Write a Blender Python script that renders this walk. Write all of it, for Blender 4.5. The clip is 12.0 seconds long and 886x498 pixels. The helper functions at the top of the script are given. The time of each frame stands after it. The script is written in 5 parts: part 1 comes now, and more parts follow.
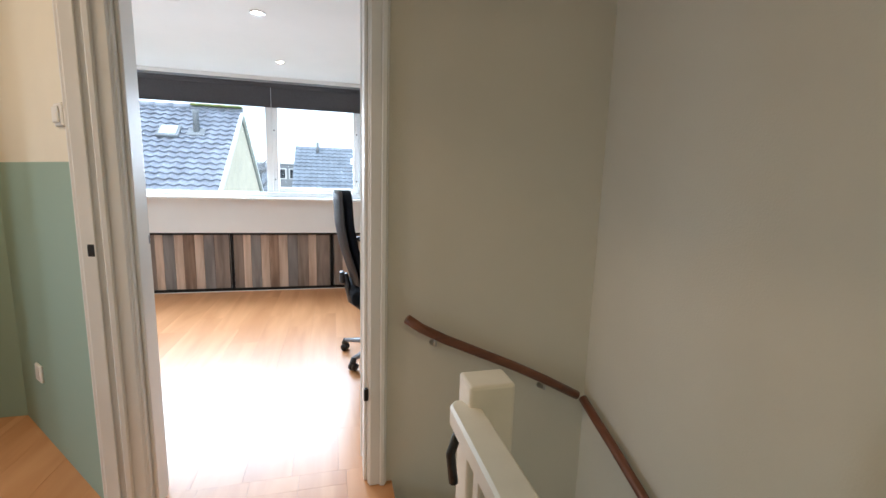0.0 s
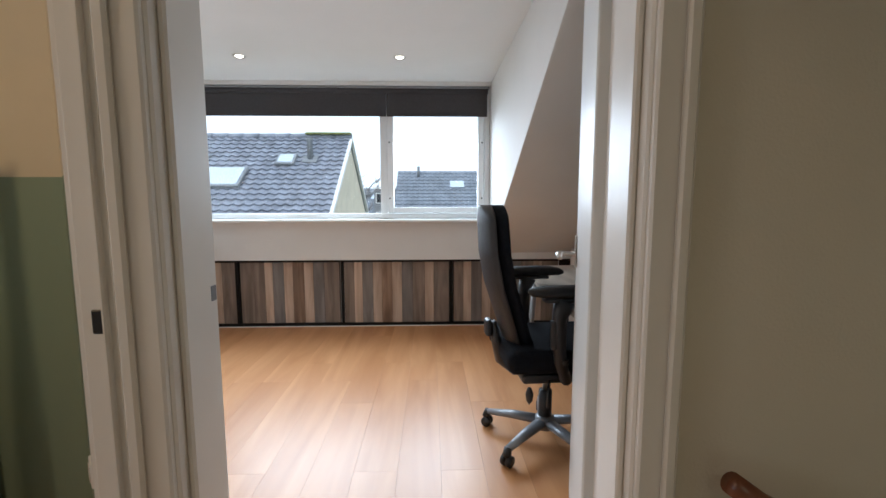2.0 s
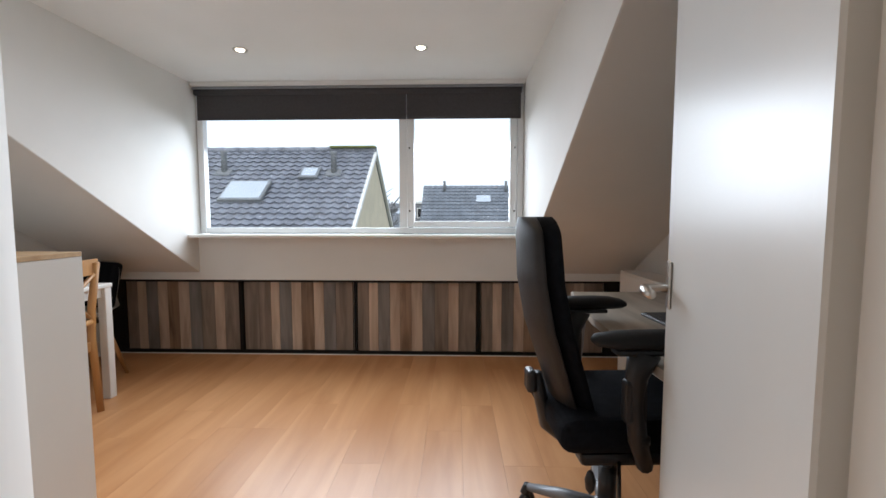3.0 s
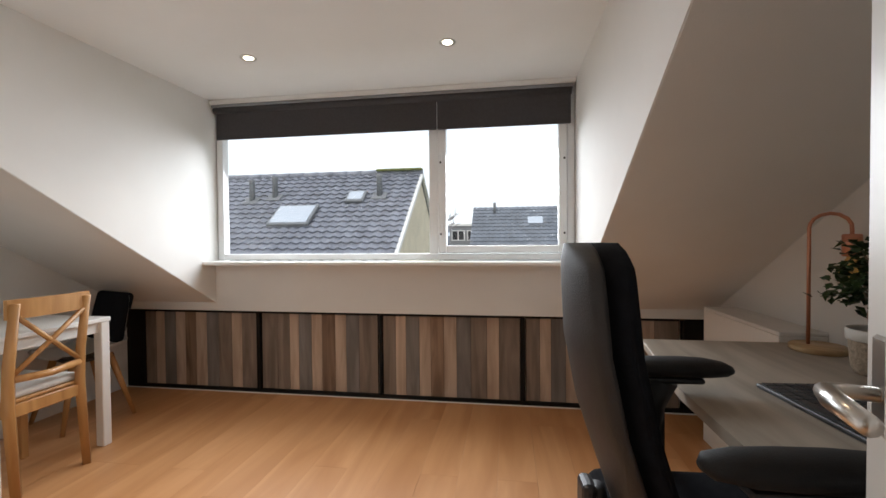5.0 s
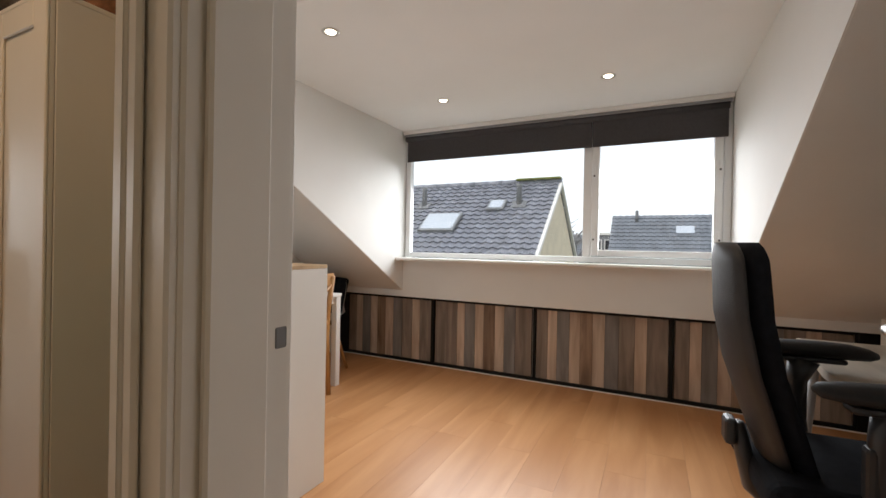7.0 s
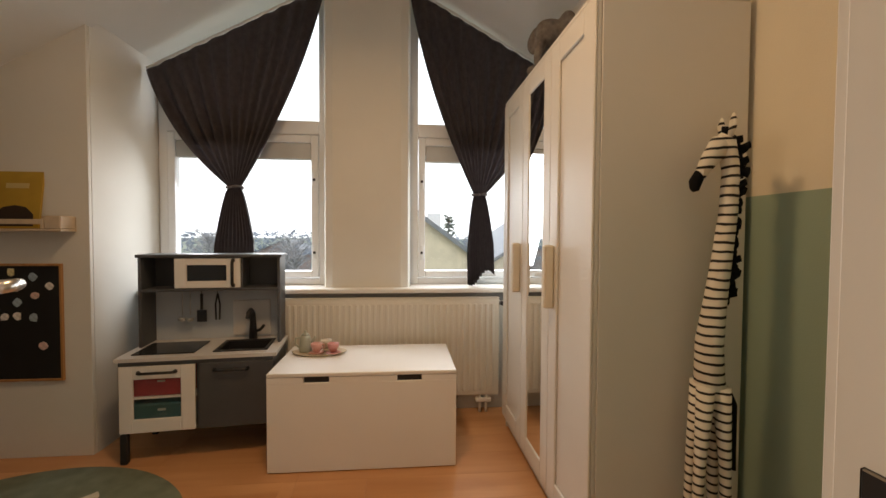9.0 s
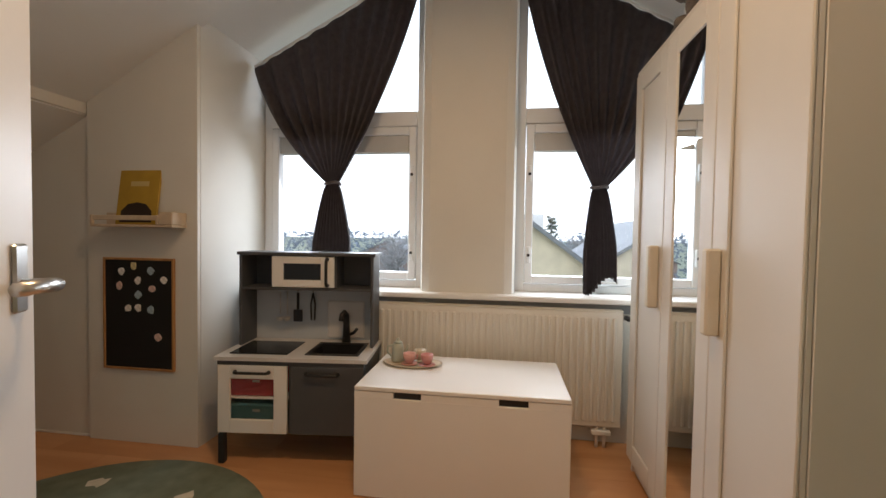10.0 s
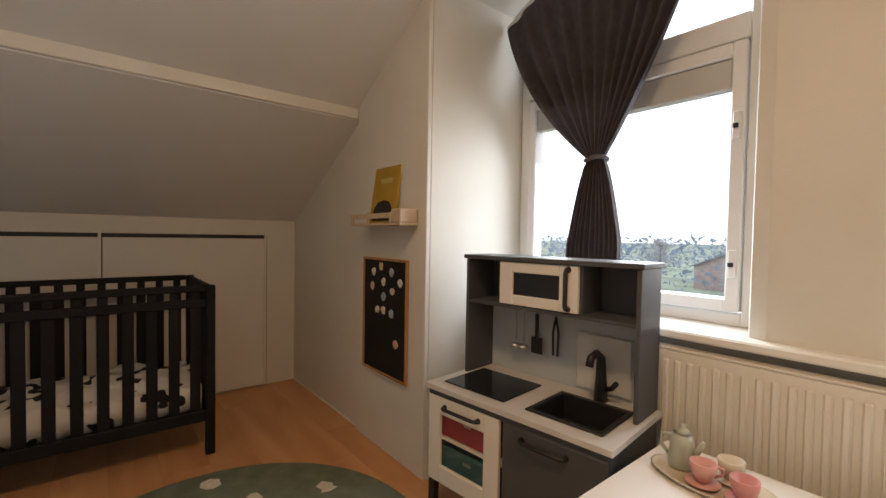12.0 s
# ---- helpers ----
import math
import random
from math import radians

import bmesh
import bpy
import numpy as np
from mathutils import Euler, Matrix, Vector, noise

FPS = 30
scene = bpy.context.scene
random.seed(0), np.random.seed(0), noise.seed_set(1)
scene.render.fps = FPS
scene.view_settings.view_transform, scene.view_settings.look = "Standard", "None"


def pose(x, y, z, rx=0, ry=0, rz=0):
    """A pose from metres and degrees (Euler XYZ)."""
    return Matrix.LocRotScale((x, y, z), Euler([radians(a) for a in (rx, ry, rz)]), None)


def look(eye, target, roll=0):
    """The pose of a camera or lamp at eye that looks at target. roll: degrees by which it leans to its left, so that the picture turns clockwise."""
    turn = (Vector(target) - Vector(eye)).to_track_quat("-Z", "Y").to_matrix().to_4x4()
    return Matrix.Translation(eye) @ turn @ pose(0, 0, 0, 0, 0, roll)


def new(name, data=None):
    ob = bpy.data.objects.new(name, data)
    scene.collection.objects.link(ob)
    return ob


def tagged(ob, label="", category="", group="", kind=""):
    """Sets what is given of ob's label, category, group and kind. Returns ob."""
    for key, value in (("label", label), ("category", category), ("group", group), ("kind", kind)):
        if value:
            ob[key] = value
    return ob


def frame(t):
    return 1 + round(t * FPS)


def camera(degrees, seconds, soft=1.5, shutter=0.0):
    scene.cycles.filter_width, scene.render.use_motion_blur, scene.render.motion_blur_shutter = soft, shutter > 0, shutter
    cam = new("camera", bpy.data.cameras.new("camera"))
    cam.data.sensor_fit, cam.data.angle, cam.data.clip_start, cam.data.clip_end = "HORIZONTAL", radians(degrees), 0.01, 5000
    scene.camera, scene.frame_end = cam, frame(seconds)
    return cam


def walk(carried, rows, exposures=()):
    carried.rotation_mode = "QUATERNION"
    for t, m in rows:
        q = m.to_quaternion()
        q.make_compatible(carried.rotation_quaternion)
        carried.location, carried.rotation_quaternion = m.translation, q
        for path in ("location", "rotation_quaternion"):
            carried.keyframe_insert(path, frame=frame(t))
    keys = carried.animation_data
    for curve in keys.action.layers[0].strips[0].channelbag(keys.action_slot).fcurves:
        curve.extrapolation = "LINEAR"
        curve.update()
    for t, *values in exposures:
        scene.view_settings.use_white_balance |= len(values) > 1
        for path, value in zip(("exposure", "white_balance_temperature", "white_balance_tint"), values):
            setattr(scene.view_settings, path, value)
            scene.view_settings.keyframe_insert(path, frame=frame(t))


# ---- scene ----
cam = camera(92.4, 12.0)
PATH = [
    (0, (0.277, 0.05, 1.236), (0.773, 1.962, 0.927), 1.7),
    (0.5, (0.204, 0.213, 1.213), (0.501, 2.173, 0.947), 0.9),
    (1, (0.114, 0.438, 1.195), (0.289, 2.414, 0.944), 0.4),
    (1.5, (0.066, 0.67, 1.186), (0.178, 2.652, 0.944), 0.0),
    (2, (0.051, 0.959, 1.175), (0.111, 2.947, 0.959), -0.1),
    (2.5, (0.037, 1.236, 1.174), (0.046, 3.228, 0.987), 0.0),
    (3, (0.06, 1.444, 1.161), (-0.001, 3.438, 1.015), -0.0),
    (3.5, (0.103, 1.667, 1.156), (-0.032, 3.66, 1.056), -0.1),
    (5.3, (0.152, 1.938, 1.175), (-0.18, 3.909, 1.135), -0.4),
    (5.5, (0.139, 1.874, 1.168), (-0.214, 3.842, 1.126), -0.3),
    (6, (0.113, 1.662, 1.152), (-0.334, 3.611, 1.114), -0.0),
    (6.5, (0.12, 1.476, 1.135), (-0.479, 3.384, 1.113), 0.4),
    (7, (0.097, 1.349, 1.133), (-0.782, 3.145, 1.125), 1.1),
    (7.5, (-0.027, 1.318, 1.149), (-1.382, 2.788, 1.113), 1.5),
    (7.7, (-0.083, 1.308, 1.158), (-1.607, 2.603, 1.109), 1.3),
    (9.3, (-0.341, 1.39, 1.132), (-2.34, 1.417, 1.073), 0.5),
    (9.5, (-0.399, 1.387, 1.131), (-2.397, 1.333, 1.074), 0.7),
    (10, (-0.598, 1.36, 1.125), (-2.578, 1.082, 1.063), 0.9),
    (10.5, (-0.817, 1.323, 1.129), (-2.732, 0.749, 1.056), 0.9),
    (11, (-1.034, 1.307, 1.12), (-2.811, 0.393, 1.052), 0.7),
    (11.5, (-1.278, 1.318, 1.104), (-2.827, 0.055, 1.048), 0.8),
    (12, (-1.457, 1.313, 1.1), (-2.717, -0.239, 1.04), 1.0),
]
EXPOSURES = [(0, 1.2, 5350, 4), (0.25, 0.95, 5300, 4), (0.6, 0.57, 5250, 4), (1.0, 0.52, 5300, 4), (2.0, 0.4, 5550, 5), (3.0, 0.1, 5950, 8), (3.5, 0.0, 6300, 10), (5.5, 0.1, 6400, 10), (7.0, 0.1, 6550, 10),
             (7.5, 0.1, 6900, 10), (9.5, 0.92, 6450, 10), (10.5, 0.76, 5950, 10), (11.0, 0.85, 6050, 10), (11.5, 0.95, 6200, 10), (12.0, 1.15, 6350, 10)]
walk(cam, [(t, look(eye, target, roll)) for t, eye, target, roll in PATH], EXPOSURES)

# ---- world and light ----
world = bpy.data.worlds.new("sky")
scene.world = world
world.use_nodes = True
wn = world.node_tree.nodes
sky = wn.new("ShaderNodeTexSky")
sky.sky_type, sky.sun_disc = "NISHITA", False
sky.sun_elevation, sky.sun_rotation = radians(35), radians(200)
sky.air_density, sky.dust_density, sky.ozone_density = 1.0, 6.0, 1.0
pale = wn.new("ShaderNodeMix")
pale.data_type = "RGBA"
pale.inputs["Factor"].default_value = 0.75
pale.inputs["B"].default_value = (11.0, 11.6, 12.2, 1)
world.node_tree.links.new(sky.outputs[0], pale.inputs["A"])
world.node_tree.links.new(pale.outputs["Result"], wn["Background"].inputs["Color"])
wn["Background"].inputs["Strength"].default_value = 0.13

sun = new("sun", bpy.data.lights.new("sun", "SUN"))
sun.data.energy, sun.data.angle, sun.data.color = 0.8, radians(25), (1.0, 0.97, 0.92)
sun.matrix_world = look((0, 0, 20), (4, 7, 10))


def area_lamp(name, eye, target, w, h, watts, color):
    ob = new(name, bpy.data.lights.new(name, "AREA"))
    ob.data.shape, ob.data.size, ob.data.size_y = "RECTANGLE", w, h
    ob.data.energy, ob.data.color = watts, color
    ob.matrix_world = look(eye, target)
    return ob


DAY = (0.92, 0.96, 1.0)
WARM = (1.0, 0.62, 0.31)
area_lamp("office_window_light", (-0.74, 5.05, 1.55), (-0.74, 2.6, 0.0), 2.5, 0.9, 35, DAY).data.spread = radians(120)
area_lamp("kids_window_light", (-3.32, 0.35, 1.3), (-1.6, 0.5, 0.4), 0.9, 0.9, 5.5, DAY).data.spread = radians(140)
area_lamp("kids_window_light", (-3.32, 1.9, 1.3), (-1.6, 1.6, 0.4), 0.8, 0.9, 6, DAY).data.spread = radians(140)
area_lamp("kids_ceiling_light", (-1.5, 1.1, 2.6), (-1.5, 1.1, 0), 0.22, 0.22, 8.0, WARM).data.spread = radians(165)
area_lamp("landing_ceiling_light", (0.3, -0.5, 2.3), (0.3, -0.5, 0), 0.3, 0.3, 3.3, (1.0, 0.79, 0.50))
for sx, sy in ((-1.325, 4.21), (-0.165, 4.21), (-1.41, 3.06), (-0.165, 3.06)):
    ob = new("spot_light", bpy.data.lights.new("spot_light", "SPOT"))
    ob.data.energy, ob.data.color, ob.data.spot_size, ob.data.spot_blend, ob.data.shadow_soft_size = 5, (1.0, 0.74, 0.48), radians(115), 0.8, 0.03
    ob.matrix_world = look((sx, sy, 2.215), (sx, sy, 0))


# ---- materials ----
def ramp_colors(nt, fac, stops):
    r = nt.nodes.new("ShaderNodeValToRGB")
    while len(r.color_ramp.elements) < len(stops):
        r.color_ramp.elements.new(0.5)
    for e, (p, c) in zip(r.color_ramp.elements, stops):
        e.position, e.color = p, (*c, 1)
    nt.links.new(fac, r.inputs[0])
    return r.outputs[0]


def material(name, color, rough=0.6, metal=0.0, var=0.06, scale=6.0, bump=0.0, bump_scale=150.0, stretch=(1, 1, 1), coat=0.0, spec=0.5):
    m = bpy.data.materials.new(name)
    m.use_nodes = True
    nt = m.node_tree
    b = nt.nodes["Principled BSDF"]
    b.inputs["Roughness"].default_value = rough
    b.inputs["Metallic"].default_value = metal
    b.inputs["Coat Weight"].default_value = coat
    b.inputs["Specular IOR Level"].default_value = spec
    co = nt.nodes.new("ShaderNodeTexCoord")
    mp = nt.nodes.new("ShaderNodeMapping")
    mp.inputs["Scale"].default_value = stretch
    nt.links.new(co.outputs["Object"], mp.inputs[0])
    n = nt.nodes.new("ShaderNodeTexNoise")
    n.inputs["Scale"].default_value, n.inputs["Detail"].default_value = scale, 6
    nt.links.new(mp.outputs[0], n.inputs["Vector"])
    lo = [max(0, c * (1 - var)) for c in color]
    hi = [min(1, c * (1 + var)) for c in color]
    out = ramp_colors(nt, n.outputs["Fac"], [(0.3, lo), (0.7, hi)])
    nt.links.new(out, b.inputs["Base Color"])
    if bump:
        n2 = nt.nodes.new("ShaderNodeTexNoise")
        n2.inputs["Scale"].default_value, n2.inputs["Detail"].default_value = bump_scale, 3
        nt.links.new(mp.outputs[0], n2.inputs["Vector"])
        bp = nt.nodes.new("ShaderNodeBump")
        bp.inputs["Strength"].default_value, bp.inputs["Distance"].default_value = bump, 0.004
        nt.links.new(n2.outputs["Fac"], bp.inputs["Height"])
        nt.links.new(bp.outputs[0], b.inputs["Normal"])
    return m


def wood(name, dark, light, rough=0.4, grain=(18, 1.2, 18), rnd=0.25, coat=0.0, bump=0.08):
    """Long-grained wood; grain gives the density along x, y and z. Each piece takes its own tone."""
    m = bpy.data.materials.new(name)
    m.use_nodes = True
    nt = m.node_tree
    b = nt.nodes["Principled BSDF"]
    b.inputs["Roughness"].default_value, b.inputs["Coat Weight"].default_value = rough, coat
    b.inputs["Coat Roughness"].default_value = 0.25
    co = nt.nodes.new("ShaderNodeTexCoord")
    info = nt.nodes.new("ShaderNodeObjectInfo")
    add = nt.nodes.new("ShaderNodeVectorMath")
    mul = nt.nodes.new("ShaderNodeVectorMath")
    mul.operation = "MULTIPLY"
    mul.inputs[1].default_value = grain
    comb = nt.nodes.new("ShaderNodeCombineXYZ")
    sc = nt.nodes.new("ShaderNodeMath")
    sc.operation, sc.inputs[1].default_value = "MULTIPLY", 37.0
    nt.links.new(info.outputs["Random"], sc.inputs[0])
    for i in range(3):
        nt.links.new(sc.outputs[0], comb.inputs[i])
    nt.links.new(co.outputs["Object"], mul.inputs[0])
    nt.links.new(mul.outputs[0], add.inputs[0])
    nt.links.new(comb.outputs[0], add.inputs[1])
    n = nt.nodes.new("ShaderNodeTexNoise")
    n.inputs["Scale"].default_value, n.inputs["Detail"].default_value, n.inputs["Distortion"].default_value = 1.0, 8, 0.6
    nt.links.new(add.outputs[0], n.inputs["Vector"])
    col = ramp_colors(nt, n.outputs["Fac"], [(0.3, dark), (0.68, light)])
    hsv = nt.nodes.new("ShaderNodeHueSaturation")
    mr = nt.nodes.new("ShaderNodeMapRange")
    mr.inputs["To Min"].default_value, mr.inputs["To Max"].default_value = 1 - rnd, 1 + rnd
    nt.links.new(info.outputs["Random"], mr.inputs[0])
    nt.links.new(mr.outputs[0], hsv.inputs["Value"])
    nt.links.new(col, hsv.inputs["Color"])
    nt.links.new(hsv.outputs[0], b.inputs["Base Color"])
    bp = nt.nodes.new("ShaderNodeBump")
    bp.inputs["Strength"].default_value, bp.inputs["Distance"].default_value = bump, 0.002
    nt.links.new(n.outputs["Fac"], bp.inputs["Height"])
    nt.links.new(bp.outputs[0], b.inputs["Normal"])
    return m


def glass(name, rough=0.0, tint=(1, 1, 1)):
    m = bpy.data.materials.new(name)
    m.use_nodes = True
    nt = m.node_tree
    nt.nodes.remove(nt.nodes["Principled BSDF"])
    mix, tr, gl = (nt.nodes.new("ShaderNodeMixShader"), nt.nodes.new("ShaderNodeBsdfTransparent"), nt.nodes.new("ShaderNodeBsdfGlossy"))
    tr.inputs[0].default_value = (*tint, 1)
    gl.inputs["Roughness"].default_value = rough
    lw, pw, sc = nt.nodes.new("ShaderNodeLayerWeight"), nt.nodes.new("ShaderNodeMath"), nt.nodes.new("ShaderNodeMath")
    lw.inputs["Blend"].default_value = 0.5
    pw.operation, pw.inputs[1].default_value = "POWER", 5.0
    sc.operation, sc.inputs[1].default_value, sc.inputs[2].default_value = "MULTIPLY_ADD", 0.8, 0.035
    nt.links.new(lw.outputs["Facing"], pw.inputs[0])
    nt.links.new(pw.outputs[0], sc.inputs[0])
    nt.links.new(sc.outputs[0], mix.inputs[0])
    nt.links.new(tr.outputs[0], mix.inputs[1])
    nt.links.new(gl.outputs[0], mix.inputs[2])
    nt.links.new(mix.outputs[0], nt.nodes["Material Output"].inputs[0])
    return m


def glow(name, color, strength):
    m = bpy.data.materials.new(name)
    m.use_nodes = True
    b = m.node_tree.nodes["Principled BSDF"]
    b.inputs["Base Color"].default_value = (*color, 1)
    b.inputs["Emission Color"].default_value = (*color, 1)
    b.inputs["Emission Strength"].default_value = strength
    return m


def two_tone(name, low, high, z):
    """Wall paint in two colours that meet at the height z."""
    m = material(name, high, 0.7, var=0.03, scale=3, bump=0.12, bump_scale=220)
    nt = m.node_tree
    b = nt.nodes["Principled BSDF"]
    co = nt.nodes.new("ShaderNodeTexCoord")
    sep = nt.nodes.new("ShaderNodeSeparateXYZ")
    nt.links.new(co.outputs["Object"], sep.inputs[0])
    gt = nt.nodes.new("ShaderNodeMath")
    gt.operation, gt.inputs[1].default_value = "GREATER_THAN", z
    nt.links.new(sep.outputs[2], gt.inputs[0])
    mx = nt.nodes.new("ShaderNodeMix")
    mx.data_type = "RGBA"
    mx.inputs["A"].default_value = (*low, 1)
    nt.links.new(b.inputs["Base Color"].links[0].from_socket, mx.inputs["B"])
    nt.links.new(gt.outputs[0], mx.inputs["Factor"])
    nt.links.new(mx.outputs["Result"], b.inputs["Base Color"])
    return m


WALL = material("white_wall_paint", (0.80, 0.79, 0.76), 0.75, var=0.025, scale=2.5, bump=0.15, bump_scale=180)
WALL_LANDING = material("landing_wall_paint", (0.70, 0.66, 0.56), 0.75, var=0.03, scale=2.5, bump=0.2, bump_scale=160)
WALL_KIDS = material("kids_wall_paint", (0.74, 0.72, 0.66), 0.75, var=0.03, scale=2.5, bump=0.15, bump_scale=180)
CEIL = material("ceiling_paint", (0.82, 0.82, 0.80), 0.8, var=0.02, scale=2, bump=0.08, bump_scale=200)
GREEN_WALL = two_tone("green_and_cream_paint", (0.30, 0.40, 0.32), (0.78, 0.72, 0.58), 1.268)
TRIM = material("white_gloss_trim", (0.80, 0.78, 0.74), 0.35, var=0.03, scale=4)
DOOR = material("white_lacquer_door", (0.74, 0.735, 0.71), 0.34, var=0.02, scale=2, bump=0.03, bump_scale=60)
PVC = material("white_window_frame", (0.84, 0.86, 0.87), 0.3, var=0.02, scale=4)
LAMINATE = wood("beech_laminate", (0.50, 0.235, 0.09), (0.66, 0.35, 0.16), 0.36, (7, 0.8, 7), 0.012, coat=0.1, bump=0.02)
JOINT = material("floor_joint", (0.40, 0.21, 0.09), 0.6)
BLACK = material("black_metal", (0.012, 0.012, 0.013), 0.4, var=0.2, scale=10)
BLACK_PLASTIC = material("black_plastic", (0.018, 0.018, 0.02), 0.42, var=0.15, scale=20, bump=0.1, bump_scale=400)
BLACK_FABRIC = material("black_fabric", (0.008, 0.009, 0.012), 0.95, var=0.25, scale=40, bump=0.5, bump_scale=500, spec=0.15)
BLACK_LEATHER = material("black_leather", (0.014, 0.012, 0.012), 0.55, var=0.2, scale=30, bump=0.3, bump_scale=250)
STEEL = material("brushed_steel", (0.62, 0.60, 0.57), 0.28, 1.0, var=0.05, scale=30)
GREY_METAL = material("grey_painted_metal", (0.24, 0.25, 0.27), 0.4, 0.3, var=0.06, scale=10)
GLASS = glass("window_glass")
BLIND = material("grey_blind_fabric", (0.055, 0.052, 0.055), 0.85, var=0.1, scale=60, bump=0.2, bump_scale=600)
WHITE = material("white_laminate", (0.82, 0.81, 0.78), 0.35, var=0.015, scale=3)
WHITE_CAB = material("white_foil_cabinet", (0.74, 0.72, 0.67), 0.45, var=0.02, scale=3)
OAK = wood("oak_top", (0.42, 0.26, 0.12), (0.60, 0.42, 0.23), 0.45, (3, 20, 20), 0.03)
PINE = wood("pine", (0.36, 0.17, 0.055), (0.52, 0.28, 0.10), 0.4, (20, 20, 2), 0.08, coat=0.15)
RAIL_WOOD = wood("mahogany_rail", (0.10, 0.030, 0.012), (0.19, 0.065, 0.028), 0.35, (2, 2, 30), 0.05, coat=0.3)


# ---- mesh helpers ----
def part(name, bm, mat, parent=None, label="", smooth=False):
    me = bpy.data.meshes.new(name)
    bmesh.ops.recalc_face_normals(bm, faces=bm.faces)
    bm.to_mesh(me)
    bm.free()
    for m in (mat if isinstance(mat, (list, tuple)) else [mat]):
        me.materials.append(m)
    if smooth:
        me.shade_smooth()
    ob = new(name, me)
    if parent:
        ob.parent = parent
    if label:
        tagged(ob, label)
    return ob


def thing(name, m, label, category, group=""):
    ob = new(name)
    ob.matrix_basis = m
    ob.empty_display_size = 0.1
    return tagged(ob, label, category, group)


def add_box(bm, x0, x1, y0, y1, z0, z1, bev=0.0, m=None, seg=1):
    r = bmesh.ops.create_cube(bm, size=1)
    vs = r["verts"]
    for v in vs:
        v.co = Vector((x0 + (v.co.x + 0.5) * (x1 - x0), y0 + (v.co.y + 0.5) * (y1 - y0), z0 + (v.co.z + 0.5) * (z1 - z0)))
    if bev:
        es = {e for v in vs for e in v.link_edges}
        r = bmesh.ops.bevel(bm, geom=list(es), offset=bev, segments=seg, affect="EDGES", profile=0.5)
        vs = list({v for f in r["faces"] for v in f.verts} | {v for v in vs if v.is_valid})
    if m:
        bmesh.ops.transform(bm, matrix=m, verts=vs)
    return vs


def box(name, x0, x1, y0, y1, z0, z1, mat, parent=None, bev=0.003, label="", seg=1):
    bm = bmesh.new()
    add_box(bm, x0, x1, y0, y1, z0, z1, bev, None, seg)
    return part(name, bm, mat, parent, label)


def add_tube(bm, pts, r, n=10, radii=None, flat=1.0):
    """A round bar swept along the points, with closed ends."""
    pts = [Vector(p) for p in pts]
    rings, up = [], None
    for i, p in enumerate(pts):
        d = (pts[min(i + 1, len(pts) - 1)] - pts[max(i - 1, 0)]).normalized()
        if up is None:
            up = Vector((0, 0, 1)) if abs(d.z) < 0.9 else Vector((1, 0, 0))
        side = d.cross(up).normalized()
        up = side.cross(d).normalized()
        rr = radii[i] if radii else r
        rings.append([bm.verts.new(p + side * math.cos(2 * math.pi * k / n) * rr + up * math.sin(2 * math.pi * k / n) * rr * flat) for k in range(n)])
    for a, b in zip(rings, rings[1:]):
        for k in range(n):
            bm.faces.new((a[k], a[(k + 1) % n], b[(k + 1) % n], b[k]))
    bm.faces.new(rings[0][::-1])
    bm.faces.new(rings[-1])


def tube(name, pts, r, mat, parent=None, n=10, radii=None, label="", flat=1.0):
    bm = bmesh.new()
    add_tube(bm, pts, r, n, radii, flat)
    return part(name, bm, mat, parent, label, smooth=True)


def add_lathe(bm, profile, c=(0, 0, 0), n=24, sx=1.0, sy=1.0):
    rings = []
    for r, z in profile:
        rings.append([bm.verts.new((c[0] + sx * max(r, 1e-4) * math.cos(2 * math.pi * k / n), c[1] + sy * max(r, 1e-4) * math.sin(2 * math.pi * k / n), c[2] + z)) for k in range(n)])
    for a, b in zip(rings, rings[1:]):
        for k in range(n):
            bm.faces.new((a[k], a[(k + 1) % n], b[(k + 1) % n], b[k]))
    bm.faces.new(rings[0][::-1])
    bm.faces.new(rings[-1])


def lathe(name, profile, mat, parent=None, c=(0, 0, 0), n=24, label="", sx=1.0, sy=1.0):
    bm = bmesh.new()
    add_lathe(bm, profile, c, n, sx, sy)
    return part(name, bm, mat, parent, label, smooth=True)


def add_prism(bm, poly, axis, a, b):
    """Extrudes a polygon given in the two other axes, in x, y, z order, from a to b along an axis."""
    def at(p, v):
        return {"x": (v, p[0], p[1]), "y": (p[0], v, p[1]), "z": (p[0], p[1], v)}[axis]
    lo = [bm.verts.new(at(p, a)) for p in poly]
    hi = [bm.verts.new(at(p, b)) for p in poly]
    bm.faces.new(lo)
    bm.faces.new(hi[::-1])
    for i in range(len(poly)):
        j = (i + 1) % len(poly)
        bm.faces.new((lo[j], lo[i], hi[i], hi[j]))


def prism(name, poly, axis, a, b, mat, parent=None, label="", bev=0.0):
    bm = bmesh.new()
    add_prism(bm, poly, axis, a, b)
    if bev:
        bmesh.ops.bevel(bm, geom=list(bm.edges), offset=bev, segments=1, affect="EDGES")
    return part(name, bm, mat, parent, label)


def structure(ob, label):
    return tagged(ob, label, kind="structure")


# ---- the shell ----
CEIL_Z = 2.235
S = 0.578                                   # fall of the roof for each metre
RIDGE_Y, RIDGE_Z = 1.13, 2.94


def roof_z(y):
    return RIDGE_Z - S * abs(y - RIDGE_Y)


